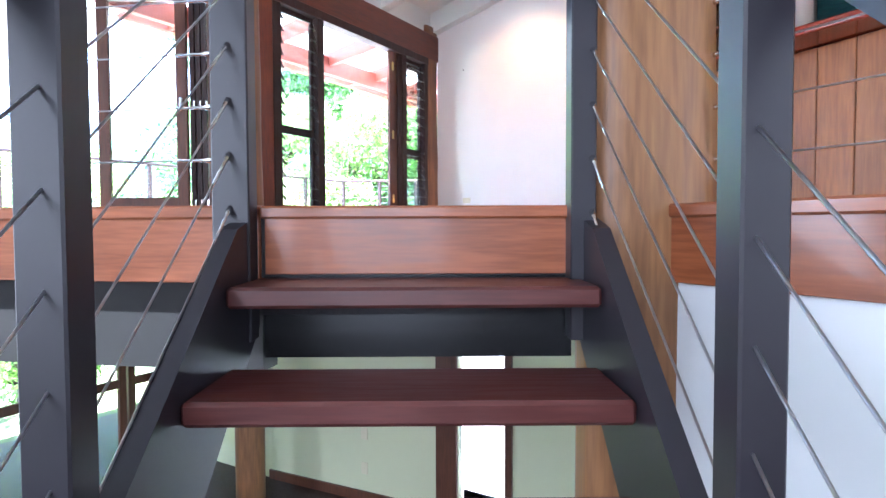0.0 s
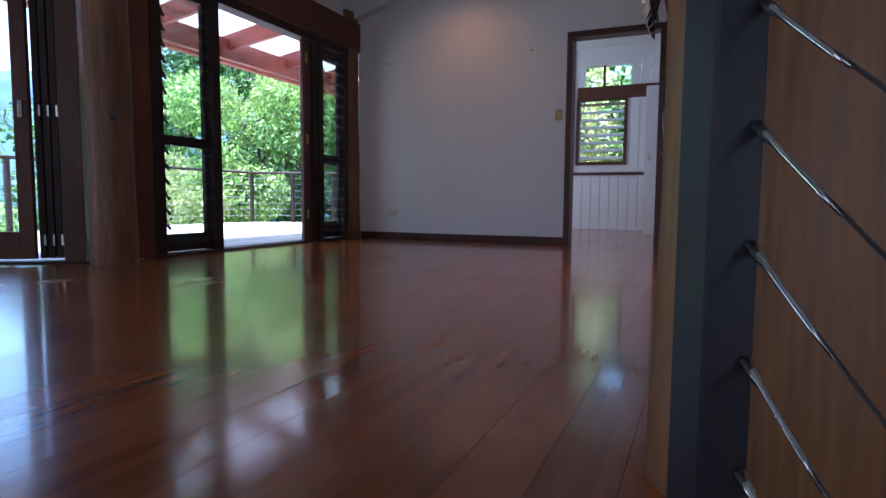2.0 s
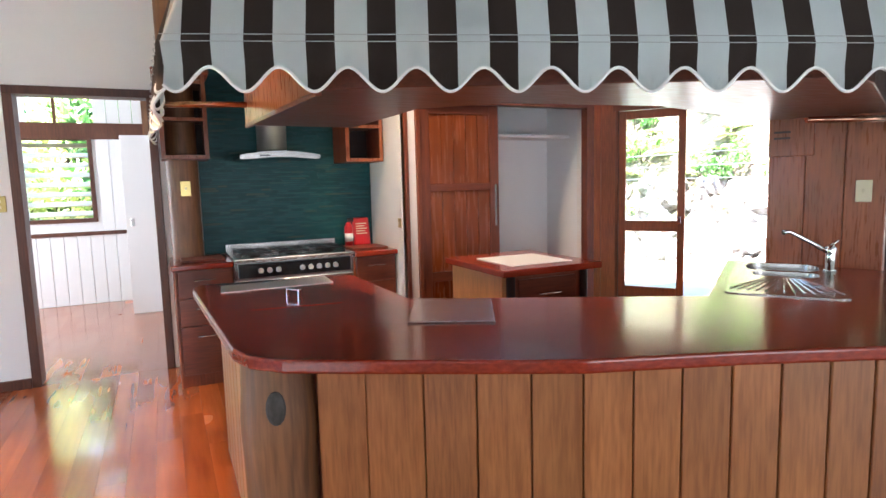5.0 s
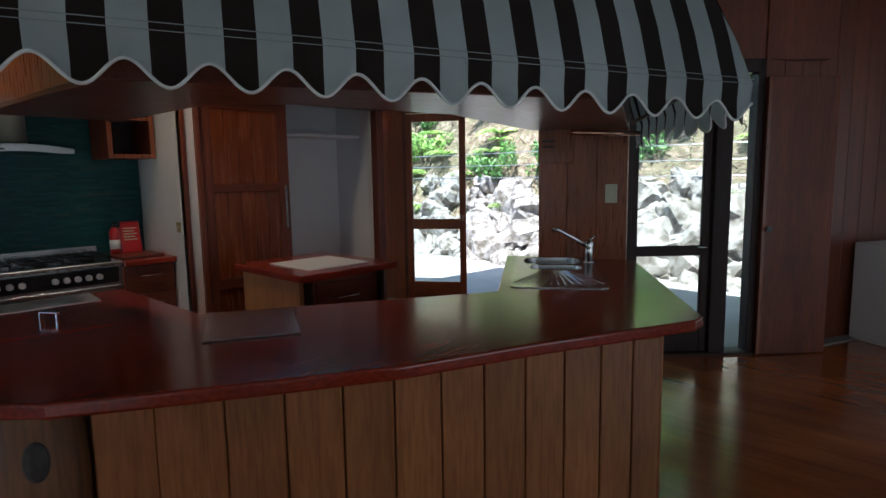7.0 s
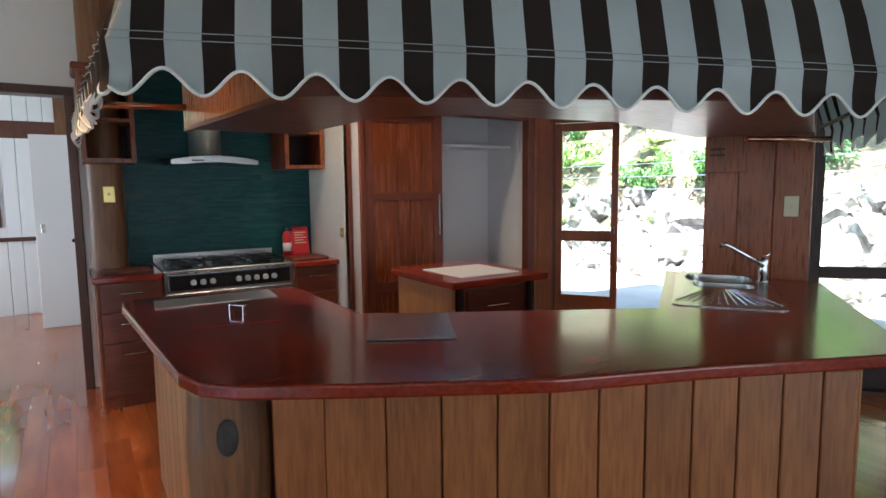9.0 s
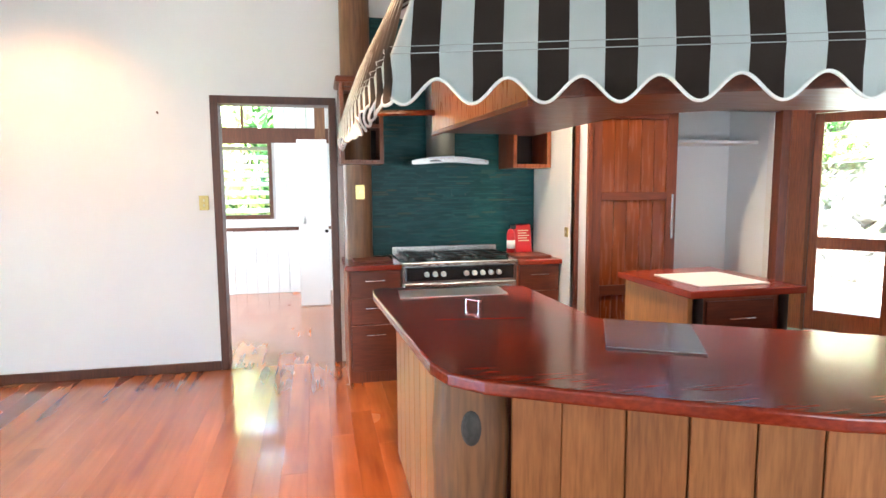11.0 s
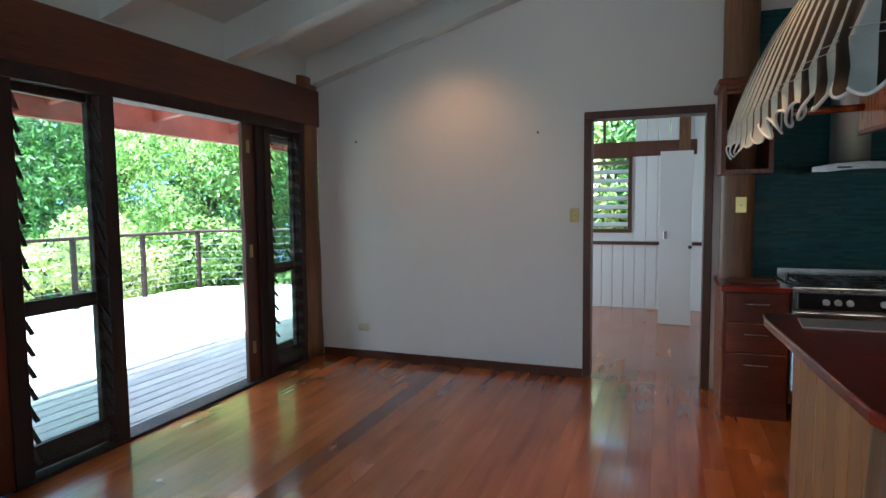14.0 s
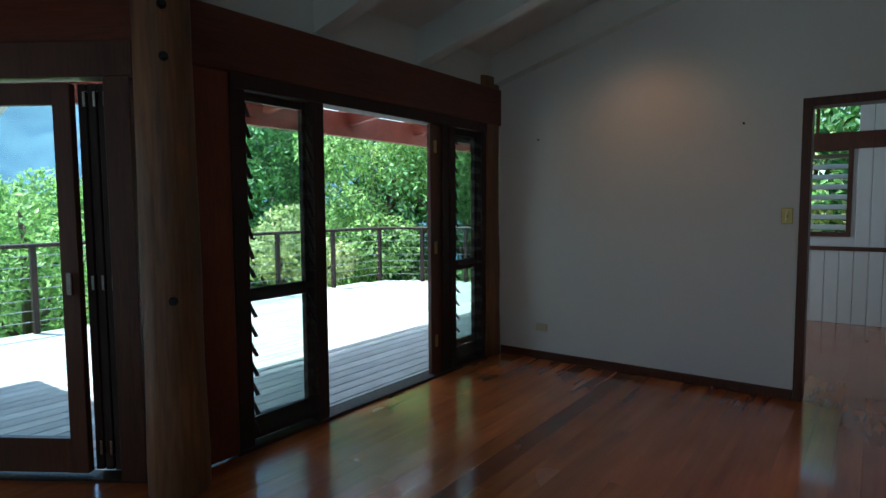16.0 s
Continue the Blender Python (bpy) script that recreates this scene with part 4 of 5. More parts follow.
sink = base("sink", SK, "stainless steel double sink with a ribbed drainer in the worktop", "sink")
rim = prism(rounded(-0.56, 0.56, -0.245, 0.245, 0.05), 0.0005, 0.005)
rim_ob = part("rim", rim, "steel", sink)
for x0, x1, y0, y1, r, d in BOWLS:
    cut = obj("cutter", prism(rounded(x0, x1, y0, y1, r), -0.05, 0.05), "steel", SK)
    bpy.context.view_layer.update()
    md = rim_ob.modifiers.new("cut", "BOOLEAN")
    md.object, md.operation, md.solver = cut, "DIFFERENCE", "EXACT"
    me = bpy.data.meshes.new_from_object(rim_ob.evaluated_get(bpy.context.evaluated_depsgraph_get()))
    rim_ob.modifiers.clear()
    rim_ob.data = me
    bpy.data.objects.remove(cut)
    bm = bmesh.new()
    rings = []
    for inset, z in ((0.0, 0.004), (0.004, -0.02), (0.010, 0.03 - d), (0.035, -d)):
        rings.append([bm.verts.new((x, y, z)) for x, y in rounded(x0 + inset, x1 - inset, y0 + inset, y1 - inset, max(0.02, r - inset))])
    for a, b in zip(rings, rings[1:]):
        for k in range(len(a)):
            bm.faces.new((a[k], a[(k + 1) % len(a)], b[(k + 1) % len(a)], b[k])).smooth = True
    bm.faces.new(rings[-1])
    part("bowl", bm, "steel", sink)
    part("drain", tube([((x0 + x1) / 2, (y0 + y1) / 2, 0.001 - d), ((x0 + x1) / 2, (y0 + y1) / 2, 0.006 - d)], 0.032, 16), "chrome", sink)
for k in range(13):
    a = (k - 6) * 4.2
    part("rib", boxes((-0.47, -0.06, -0.0045, 0.0045, 0.005, 0.010), bevel=0.002), "steel", sink, matrix=pose(-0.0, (k - 6) * 0.009, 0, 0, 0, -a * 0.85))
tp = base("tap", SK @ pose(0.27, -0.215, 0.004), "chrome mixer tap standing on the rim of the sink", "tap")
part("body", tube([(0, 0, 0), (0, 0, 0.012), (0, 0, 0.014), (0, 0, 0.10), (0, 0, 0.13), (0, 0, 0.145)], [0.034, 0.034, 0.025, 0.025, 0.030, 0.016], 16), "chrome", tp)
part("spout", tube([(0, 0, 0.10), (-0.03, 0.08, 0.15), (-0.07, 0.195, 0.218), (-0.083, 0.228, 0.212)], [0.015, 0.012, 0.011, 0.015], 12), "chrome", tp)
part("lever", tube([(0, 0, 0.14), (0.012, -0.035, 0.168)], [0.010, 0.007]), "chrome", tp)

# ---- soffit over the island and the striped awning ----
SOF = [(1.39, -2.00), (1.95, -1.95), (1.98, -2.80), (2.25, -3.05), (3.00, -3.15), (4.20, -2.76), (4.50, -3.30), (3.30, -3.87), (3.12, -3.92), (2.20, -3.52), (1.60, -3.27), (1.475, -3.17)]
obj("soffit", prism(SOF, 1.75, 2.35, 0.006), "jarrah_x", label="dark red timber soffit box over the kitchen island", category="soffit")
obj("soffit_trim", boxes((-0.016, 0.006, -1.16, 0.0, 1.735, 1.754), bevel=0.003), "jarrah_x", pose(1.388, -2.0, 0, 0, 0, 4.2), label="dark red timber edge strip under the honey soffit board", category="trim")
obj("soffit_lining", boxes((-0.012, 0.0, -1.15, 0.0, 1.755, 2.30)), "honey", pose(1.388, -2.0, 0, 0, 0, 4.2), label="honey timber end board of the soffit", category="board")
for a, b in (((1.39, -2.05, 1.845), (0.98, -2.05, 1.835)), ((3.68, -3.38, 1.68), (4.10, -3.56, 1.68))):
    obj("awning_bar", tube([a, b], 0.015, 12), "copper", label="round copper bar holding out the awning frame", category="bar")

m, nt, b = material("striped_canvas", 0.85)
uv = nt.nodes.new("ShaderNodeUVMap")
sep = nt.nodes.new("ShaderNodeSeparateXYZ")
nt.links.new(uv.outputs[0], sep.inputs[0])


def math_node(nt, op, a, b=0.0):
    n = nt.nodes.new("ShaderNodeMath")
    n.operation = op
    for s, v in zip(n.inputs, (a, b)):
        if isinstance(v, bpy.types.NodeSocket):
            nt.links.new(v, s)
        else:
            s.default_value = v
    return n.outputs[0]


fr = math_node(nt, "FRACT", sep.outputs[0])
st_ = math_node(nt, "GREATER_THAN", fr, 0.53)
weave = tex(nt, "Noise", 260, detail=2)
soil = tex(nt, "Noise", 3, detail=4)
col = mixed(nt, st_, (0.66, 0.72, 0.72), (0.040, 0.026, 0.020))
col = mixed(nt, 1.0, col, ramp(nt, soil.outputs[0], [(0.3, (0.86, 0.87, 0.87)), (0.7, (1.02, 1.02, 1.02))]), "MULTIPLY")
nt.links.new(col, b.inputs["Base Color"])
bumped(nt, b, weave.outputs[0], 0.3, 0.002)
M["canvas"] = m
M["stitching"] = paint("grey_stitching", (0.45, 0.48, 0.48), 0.8)
M["piping"] = paint("white_piping", (0.82, 0.82, 0.80), 0.7)

ACX = [(0.94, -1.30), (0.994, -3.385), (3.281, -4.38), (4.62, -3.286)]      # the foot of the awning on the plan
PAIR = 0.1638
SCALLOP = 0.183
awn = base("awning", pose(0.99, -3.22, 1.725), "brown and white striped canvas awning with a scalloped white-edged hem", "awning")
ainv = Matrix.Translation((-0.99, 3.22, -1.725))


def awning_side(a, b, inward0, inward1, phase, shift, wavy, z0, z1):
    """One fall of canvas from a to b: a hem, then a curve up and inward."""
    a, b = Vector(a), Vector(b)
    L = (b - a).length
    d = (b - a) / L
    n = Vector((-d.y, d.x))
    prof = [(0.0, 0.0), (0.004, 0.065), (0.0, 0.13), (0.05, 0.30), (0.12, 0.48), (0.21, 0.66), (0.33, 0.80), (0.47, 0.90)]
    cols = int(L / PAIR * 16)
    bm = bmesh.new()
    layer = bm.loops.layers.uv.new("UVMap")
    grid = []
    for i in range(cols + 1):
        s = L * i / cols
        row = []
        for k, (off, z) in enumerate(prof):
            if k == 0:
                z = 0.032 - 0.032 * math.cos(math.tau * (s - phase) / SCALLOP)
            ripple = wavy * math.sin(math.tau * s / 0.16) * max(0, 1 - z / 0.35)
            t = s / L
            s2 = s + (inward0 * (1 - t) - inward1 * t) * off
            p = a + d * s2 + n * (off + ripple)
            row.append((bm.verts.new((p.x, p.y, z0 + (z1 - z0) * t + z)), s2 / PAIR + shift, z))
        grid.append(row)
    for i in range(cols):
        for k in range(len(prof) - 1):
            q = (grid[i][k], grid[i + 1][k], grid[i + 1][k + 1], grid[i][k + 1])
            f = bm.faces.new([v[0] for v in q])
            f.smooth = True
            for lp, v in zip(f.loops, q):
                lp[layer].uv = (v[1], v[2])
    edge = [tuple(r[0][0].co) for r in grid]
    seam = [tuple(r[2][0].co + Vector((-n.x, -n.y, 0)) * 0.003 + Vector((0, 0, 0.0))) for r in grid[::4]]
    geom = bmesh.ops.solidify(bm, geom=list(bm.faces), thickness=0.003)
    part("canvas", bm, "canvas", awn, matrix=ainv)
    part("piping", tube(edge, 0.0048, 6), "piping", awn, matrix=ainv)
    part("seam", tube(seam, 0.0012, 5), "stitching", awn, matrix=ainv)
    part("seam", tube([(x, y, z + 0.018) for x, y, z in seam], 0.0012, 5), "stitching", awn, matrix=ainv)


awning_side(ACX[0], ACX[1], 0, 1.0, 0.05, 0.3, 0.018, 1.697, 1.697)
awning_side(ACX[1], ACX[2], 1.0, 0.8, 0.033, 0.203, 0.0, 1.697, 1.645)
awning_side(ACX[2], ACX[3], 0.8, 0.0, 0.1, 0.3, 0.014, 1.645, 1.62)
part("frame_bar", tube([(0.97, -1.30, 1.85), (1.02, -3.33, 1.85), (3.25, -4.31, 1.83), (4.56, -3.30, 1.78)], 0.012), "steel", awn, matrix=ainv)
obj("bulkhead", prism([(1.50, -1.32), (1.62, -2.95), (3.35, -3.75), (4.4, -3.1), (4.3, -2.7), (3.1, -3.1), (2.0, -2.5), (2.0, -1.5)], 2.35, 2.75), "jarrah_x", label="dark red timber bulkhead behind the awning", category="bulkhead")

# ---- stair and balustrade ----
SO = (Vector(FL) + Vector(FR)) / 2
sd = (Vector(FR) - Vector(FL)).normalized()
STAIR = pose(SO.x, SO.y, 0, 0, 0, math.degrees(math.atan2(sd.y, sd.x)))      # x to the right, y up the stair
RISE, GO = 0.196, 0.25
stair = base("stair", STAIR, "open dark red timber stair with dark grey stringers", "stair")
for k in range(12):
    z, v = -RISE * (k + 1), -0.27 - GO * k
    part("tread", boxes((-0.441, 0.441, v, v + 0.275, z - 0.05, z), bevel=0.008), "tread", stair)
for sx in (-1, 1):
    bm = bmesh.new()
    x0, x1 = sorted((sx * 0.443, sx * 0.488))
    pts = [(0.0, -0.33), (0.0, -0.02), (-0.17, -0.06), (-3.28, -0.06 - 3.11 * RISE / GO), (-3.28, -0.36 - 3.11 * RISE / GO)]
    lo = [bm.verts.new((x0, y, z)) for y, z in pts]
    hi = [bm.verts.new((x1, y, z)) for y, z in pts]
    bm.faces.new(lo), bm.faces.new(hi[::-1])
    for i in range(5):
        bm.faces.new((lo[i], lo[(i + 1) % 5], hi[(i + 1) % 5], hi[i]))
    part("stringer", bm, "grey", stair)
obj("stair_riser", boxes((-0.42, 0.42, -0.02, 0.03, -0.185, -0.0), bevel=0.002), "fascia", STAIR, label="honey pine riser board at the head of the stair", category="board", kind="structure")
obj("stair_nosing", boxes((-0.43, 0.43, -0.035, 0.04, -0.032, 0.003), bevel=0.006), "fascia", STAIR, kind="structure", label="rounded timber nosing along the floor edge")
obj("header_beam", boxes((-0.43, 0.43, 0.0, 0.06, -0.42, -0.19)), "black", STAIR, kind="structure", label="dark grey steel beam under the floor edge")

POSTS = [(-0.486, 0.049, -0.06, -0.36, 0.92), (0.443, 0.034, -0.047, -0.36, 0.92)]
for k in range(1, 5):
    v = -0.075 - 0.715 * k
    POSTS += [(-0.493, 0.036, v, -0.36 - 0.56 * k, 0.90 - 0.56 * k), (0.477, 0.033, v - 0.065, -0.36 - 0.56 * k, 0.90 - 0.56 * k)]
for x, w, v, z0, z1 in POSTS:
    p = base("stair_post", STAIR @ pose(x, v, z0), "dark grey square steel stair post with wire rope fittings", "post", "stair posts")
    part("post", boxes((-w, w, -0.036, 0.036, 0, z1 - z0), bevel=0.004), "grey", p)
for sx, xr, x, y, z_ in ((-1, -0.54, -0.486, -0.097, -0.004), (1, 0.53, 0.464, -0.084, -0.015)):
    a, b = (xr, 0.0, 1.03), (xr, -3.1, 1.03 - 3.1 * 0.784)
    bm = bmesh.new()
    vs = [bm.verts.new((xr + dx, p[1], p[2] + dz)) for p in (a, b) for dx in (-0.035, 0.035) for dz in (-0.06, 0.0)]
    for q in ((0, 1, 3, 2), (4, 6, 7, 5), (0, 4, 5, 1), (2, 3, 7, 6), (0, 2, 6, 4), (1, 5, 7, 3)):
        bm.faces.new([vs[i] for i in q])
    obj("handrail", bm, "grey", STAIR, label="sloping dark grey handrail along the stair", category="handrail")
    for k in range(6):
        z = z_ + 0.1405 * k
        p0, p1 = (x, y, z), (x, -3.03, z - 2.93 * 0.77)
        c = base("wire_rope", STAIR @ pose(*p0), "taut stainless wire rope running down beside the stair", "wire rope", "stair wire ropes")
        part("rope", tube([(0, 0, 0), (0, p1[1] - p0[1], p1[2] - p0[2])], 0.0026, 6), "cable", c)
        part("tensioner", tube([(0, 0.0, 0), (0, -0.02, -0.0157), (0, -0.03, -0.0235), (0, -0.10, -0.0784), (0, -0.13, -0.102)], [0.008, 0.0075, 0.0042, 0.0042, 0.0026], 8), "chrome", c)

log_post = stump("log_post", 0.0, 0.0, -2.55, 4.1, 0.178, 0.105, [(0.0, 0.35, 0.06), (0.85, 0.2, 0.03)], 7, "post_wood", "thick squared honey-brown log post at the head of the stair", square=5.0)
log_post.matrix_world = STAIR @ pose(0.66, 0.09, 0)

# the ledge boards and the level balustrades either side of the stair
for name, a, b in (("left", LW, FL), ("right", (1.575, -5.245), RW)):
    m, L = along(a, b)
    x1 = L
    obj("edge_board", boxes((0, x1, -0.02, 0.0, -0.21, -0.001), bevel=0.002), "fascia", m, kind="structure", label="honey pine board along the floor edge")
    obj("edge_nosing", boxes((0, x1, -0.035, 0.05, -0.032, 0.006), bevel=0.006), "fascia", m, kind="structure", label="rounded timber nosing along the floor edge")
    # Left: a grey beam. Right: the white lower wall, down to its floor.
    obj("edge_beam", boxes((0, x1, 0.0, 0.09, -0.46 if name == "left" else -2.55, -0.212)), "greysoft" if name == "left" else "white", m, kind="structure", label="painted facing under the floor edge: grey beam left, white wall right")
m, L = along(FL, LW, 0)
for k in range(6):
    c = base("wire_rope", m @ pose(0.12, 0.03, 0.13 + 0.145 * k), "taut level stainless wire rope above the floor edge", "wire rope", "ledge wire ropes")
    part("rope", tube([(0, 0, 0), (L - 0.1, 0, 0)], 0.0026, 6), "cable", c)
    part("tensioner", tube([(0, 0, 0), (0.02, 0, 0), (0.03, 0, 0), (0.10, 0, 0), (0.13, 0, 0)], [0.008, 0.0075, 0.0042, 0.0042, 0.0026], 8), "chrome", c)
for s in (2.0, 3.9):
    obj("ledge_post", boxes((s - 0.04, s + 0.04, -0.01, 0.07, 0.0, 1.04), bevel=0.004), "grey", m, label="dark grey square balustrade post on the floor edge", category="post")
obj("ledge_rail", boxes((0.0, L, -0.03, 0.09, 1.04, 1.09), bevel=0.006), "grey", m, label="dark grey flat top rail over the floor edge", category="handrail")
m, L = along((1.62, -5.15), (2.9, -5.80), 0)
for k in range(6):
    c = base("wire_rope", m @ pose(0.03, 0.0, 0.13 + 0.145 * k), "taut level stainless wire rope fixed to the log post", "wire rope", "ledge wire ropes")
    part("rope", tube([(0, 0, 0), (L, 0, 0)], 0.0026, 6), "cable", c)
    part("tensioner", tube([(0, 0, 0), (0.02, 0, 0), (0.03, 0, 0), (0.10, 0, 0), (0.13, 0, 0)], [0.008, 0.0075, 0.0042, 0.0042, 0.0026], 8), "chrome", c)

# ---- lower level seen through the stair ----
lw = base("window_5", along((-3.6, -3.3), (-3.5, -5.6), -2.55)[0], "brown framed glazed doors of the lower level", "window", kind="structure")
for k in range(4):
    glazed(lw, k * 0.6, k * 0.6 + 0.58, 0.03, 2.1, 0.07, 1.0, "brown", bottom=0.12)
wall("wall_lower_west", (-3.75, -3.0), (-2.6, -2.98), -2.55, -0.32, "cream", 0.1)
ld = base("door_5", along((-2.62, -2.98), (2.9, -2.45), -2.55)[0], "brown door frame in the green-cream lower wall", "door", kind="structure")
for r in ((1.86, 2.05, -0.03, 0.1, 0, 2.2), (2.48, 2.54, -0.03, 0.1, 0, 2.2), (2.05, 2.48, -0.03, 0.1, 2.05, 2.2), (2.05, 2.48, 0.0, 0.06, 1.1, 1.16)):
    part("frame", boxes(r, bevel=0.003), "brown", ld)
obj("baseboard", boxes((0, 1.86, -0.02, 0, 0, 0.09)), "brown", along((-2.62, -2.985), (2.9, -2.455), -2.55)[0], kind="structure")
ldp = along((-2.62, -2.98), (2.9, -2.45), -2.55)[0]
# Added lamp shines on an added white backing to make the doorway look bright.
daylight("lower_door_light", ldp @ Vector((2.27, 0.10, 1.1)), ldp @ Vector((2.0, 3.0, 1.1)), 0.4, 1.9, 6.0)
obj("wall_lower_beyond", boxes((-0.5, 5.0, 1.3, 1.4, 0.0, 2.2), (-0.5, 5.0, 0.2, 1.3, -0.1, 0.0)), "white", ldp, kind="structure")
for x, z in ((1.12, 0.62), (1.12, 0.3)):
    plate("power_outlet", along((-2.62, -2.98), (2.9, -2.45), -2.55)[0] @ pose(x, 0, z), 0.07, 0.11, "ivory", "ivory outlet plate on the green-cream lower wall", [(0, 0)])

# ---- deck, its roof and railing ----
edge = [(W - 0.13, 0.4), (-3.0, 5.3), (-5.9, 4.5), (-7.5, 3.7), (-7.6, 0.0), (-7.5, -8.0), (-5.9, -8.0), bif(3.6), bif(0)]
obj("deck_frame", prism([(x, y) for x, y in edge], -0.30, -0.062), "dark", kind="structure")


def inside(x, y, poly):
    hit = False
    for (x0, y0), (x1, y1) in zip(poly, poly[1:] + poly[:1]):
        if (y0 > y) != (y1 > y) and x < x0 + (y - y0) / (y1 - y0) * (x1 - x0):
            hit = not hit
    return hit


def spans(x, poly):
    ys = sorted(y0 + (x - x0) / (x1 - x0) * (y1 - y0) for (x0, y0), (x1, y1) in zip(poly, poly[1:] + poly[:1]) if (x0 > x) != (x1 > x))
    return list(zip(ys[::2], ys[1::2]))


deck = base("deck", pose(-5, 0, -0.06), "weathered pale grey timber deck", "deck", kind="structure")
x = -7.58
while x < W - 0.2:
    for a, b in spans(x + 0.07, edge):
        while b - a > 0.05:
            c = min(b, a + 4.2 + 1.3 * random.random())
            part("plank", boxes((x + 5, x + 5.133, a, c - 0.003, 0.0, 0.035), bevel=0.004), "deck", deck)
            a = c
    x += 0.145
path = [(-7.5, -7.5), (-7.52, -2.3), (-7.55, 0.0), (-7.45, 3.62), (-5.9, 4.38), (-3.05, 5.2)]
rail = base("deck_railing", pose(-7.5, 0, 0), "brown deck railing with thin wires between square posts", "railing")
rinv = pose(7.5, 0, 0)
for z in (0.12, 0.25, 0.38, 0.51, 0.64, 0.77, 0.90):
    part("wire", tube([(px + 7.5, py, z) for px, py in path], 0.004, 5), "cable", rail)
part("top_rail", tube([(px + 7.5, py, 1.02) for px, py in path], 0.028, 6), "dark", rail)
for (ax, ay), (bx, by) in zip(path, path[1:]):
    n = max(1, round(math.hypot(bx - ax, by - ay) / 1.12))
    for k in range(n):
        px, py = ax + (bx - ax) * k / n, ay + (by - ay) * k / n
        part("post", boxes((px + 7.465, px + 7.535, py - 0.03, py + 0.03, -0.03, 1.0), bevel=0.004), "dark", rail)

M["sheet"] = paint("white_roof_sheet", (0.75, 0.76, 0.77), 0.4, 0.05)
bm = bmesh.new()
y0 = -8.0
zr = lambda x: 2.78 + 0.16 * (x - W)
n = 150
rows = [[bm.verts.new((x, -7.9 + 13.3 * i / n, zr(x) + 0.012 * (i % 2))) for x in (-4.75, W - 0.05)] for i in range(n + 1)]
for a, b in zip(rows, rows[1:]):
    bm.faces.new((a[0], a[1], b[1], b[0]))
bmesh.ops.solidify(bm, geom=list(bm.faces), thickness=0.004)
obj("deck_roof", bm, "sheet", kind="structure")
for y in [1.1 * k - 7.0 for k in range(12)]:
    if -3.8 < y < -3.0:
        continue
    xe = W - 0.12 if y > -3.4 else -4.0
    bm = bmesh.new()
    vs = [bm.verts.new((x, yy, zr(x) - dz)) for x, dd in ((-4.7, 0.10), (-4.30, 0.20), (xe, 0.24)) for yy in (y - 0.03, y + 0.03) for dz in (dd, 0.01)]
    for o in (0, 4):
        for q in ((0, 4, 5, 1), (2, 3, 7, 6), (0, 2, 6, 4), (1, 5, 7, 3)):
            bm.faces.new([vs[o + i] for i in q])
    bm.faces.new([vs[i] for i in (0, 1, 3, 2)]), bm.faces.new([vs[i] for i in (8, 10, 11, 9)])
    obj("roof_rafter", bm, "rafter", kind="structure", label="red-brown timber rafter under the white deck roof")
obj("eave_beam", boxes((-4.22, -4.14, -7.9, 5.3, 2.20, 2.45), bevel=0.004), "rafter", kind="structure", label="red-brown timber beam along the edge of the deck roof")
obj("gutter", boxes((-4.86, -4.76, -7.9, 5.3, 2.33, 2.44), bevel=0.01), "rafter", kind="structure")

# ---- ground, hills, trees ----
m, nt, b = material("ground", 0.95)
nz = tex(nt, "Noise", 0.8, detail=8)
nt.links.new(ramp(nt, nz.outputs[0], [(0.3, (0.06, 0.08, 0.03)), (0.55, (0.10, 0.13, 0.05)), (0.8, (0.17, 0.13, 0.08))]), b.inputs["Base Color"])
M["ground"] = m
m, nt, b = material("leaf_litter", 0.95)
nz = tex(nt, "Noise", 9, detail=9, Roughness=0.7)
nt.links.new(ramp(nt, nz.outputs[0], [(0.34, (0.035, 0.024, 0.016)), (0.45, (0.15, 0.10, 0.07)), (0.50, (0.09, 0.11, 0.045)), (0.55, (0.22, 0.15, 0.11)), (0.75, (0.36, 0.29, 0.24))]), b.inputs["Base Color"])
bumped(nt, b, nz.outputs[0], 1.0, 0.08)
M["litter"] = m
bm = bmesh.new()
bmesh.ops.create_grid(bm, x_segments=90, y_segments=90, size=1.0)
for v in bm.verts:
    r = max(abs(v.co.x), abs(v.co.y))
    k = 14 * r + 2500 * r ** 5
    v.co.x, v.co.y = v.co.x * k, v.co.y * k
    d = max(0, -v.co.x - 8)
    v.co.z = -2.72 - min(40, 0.28 * d) + 0.5 * noise.noise(v.co * 0.15) * (1 if d > 2 else 0)
obj("ground", bm, "ground", kind="structure")

# The haze of distance is put into the hills' blue base colour.
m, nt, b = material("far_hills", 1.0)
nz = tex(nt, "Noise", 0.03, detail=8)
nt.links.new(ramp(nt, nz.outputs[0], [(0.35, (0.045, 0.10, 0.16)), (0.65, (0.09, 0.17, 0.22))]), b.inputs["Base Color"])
M["haze_hill"] = m
bm = bmesh.new()
cols = []
for i in range(81):
    a = radians(110 + i * 1.6)
    h = 120 + 26 * noise.noise(Vector((i * 0.09, 0, 3))) + 14 * noise.noise(Vector((i * 0.35, 2, 3)))
    col_ = []
    for k in range(9):
        t = k / 8
        r = 700 - 260 * (1 - t) + 40 * noise.noise(Vector((i * 0.2, t * 3, 1)))
        col_.append(bm.verts.new((math.cos(a) * r, math.sin(a) * r, -42 + (h + 42) * t ** 0.8)))
    cols.append(col_)
for a, b_ in zip(cols, cols[1:]):
    for k in range(8):
        bm.faces.new((a[k], b_[k], b_[k + 1], a[k + 1])).smooth = True
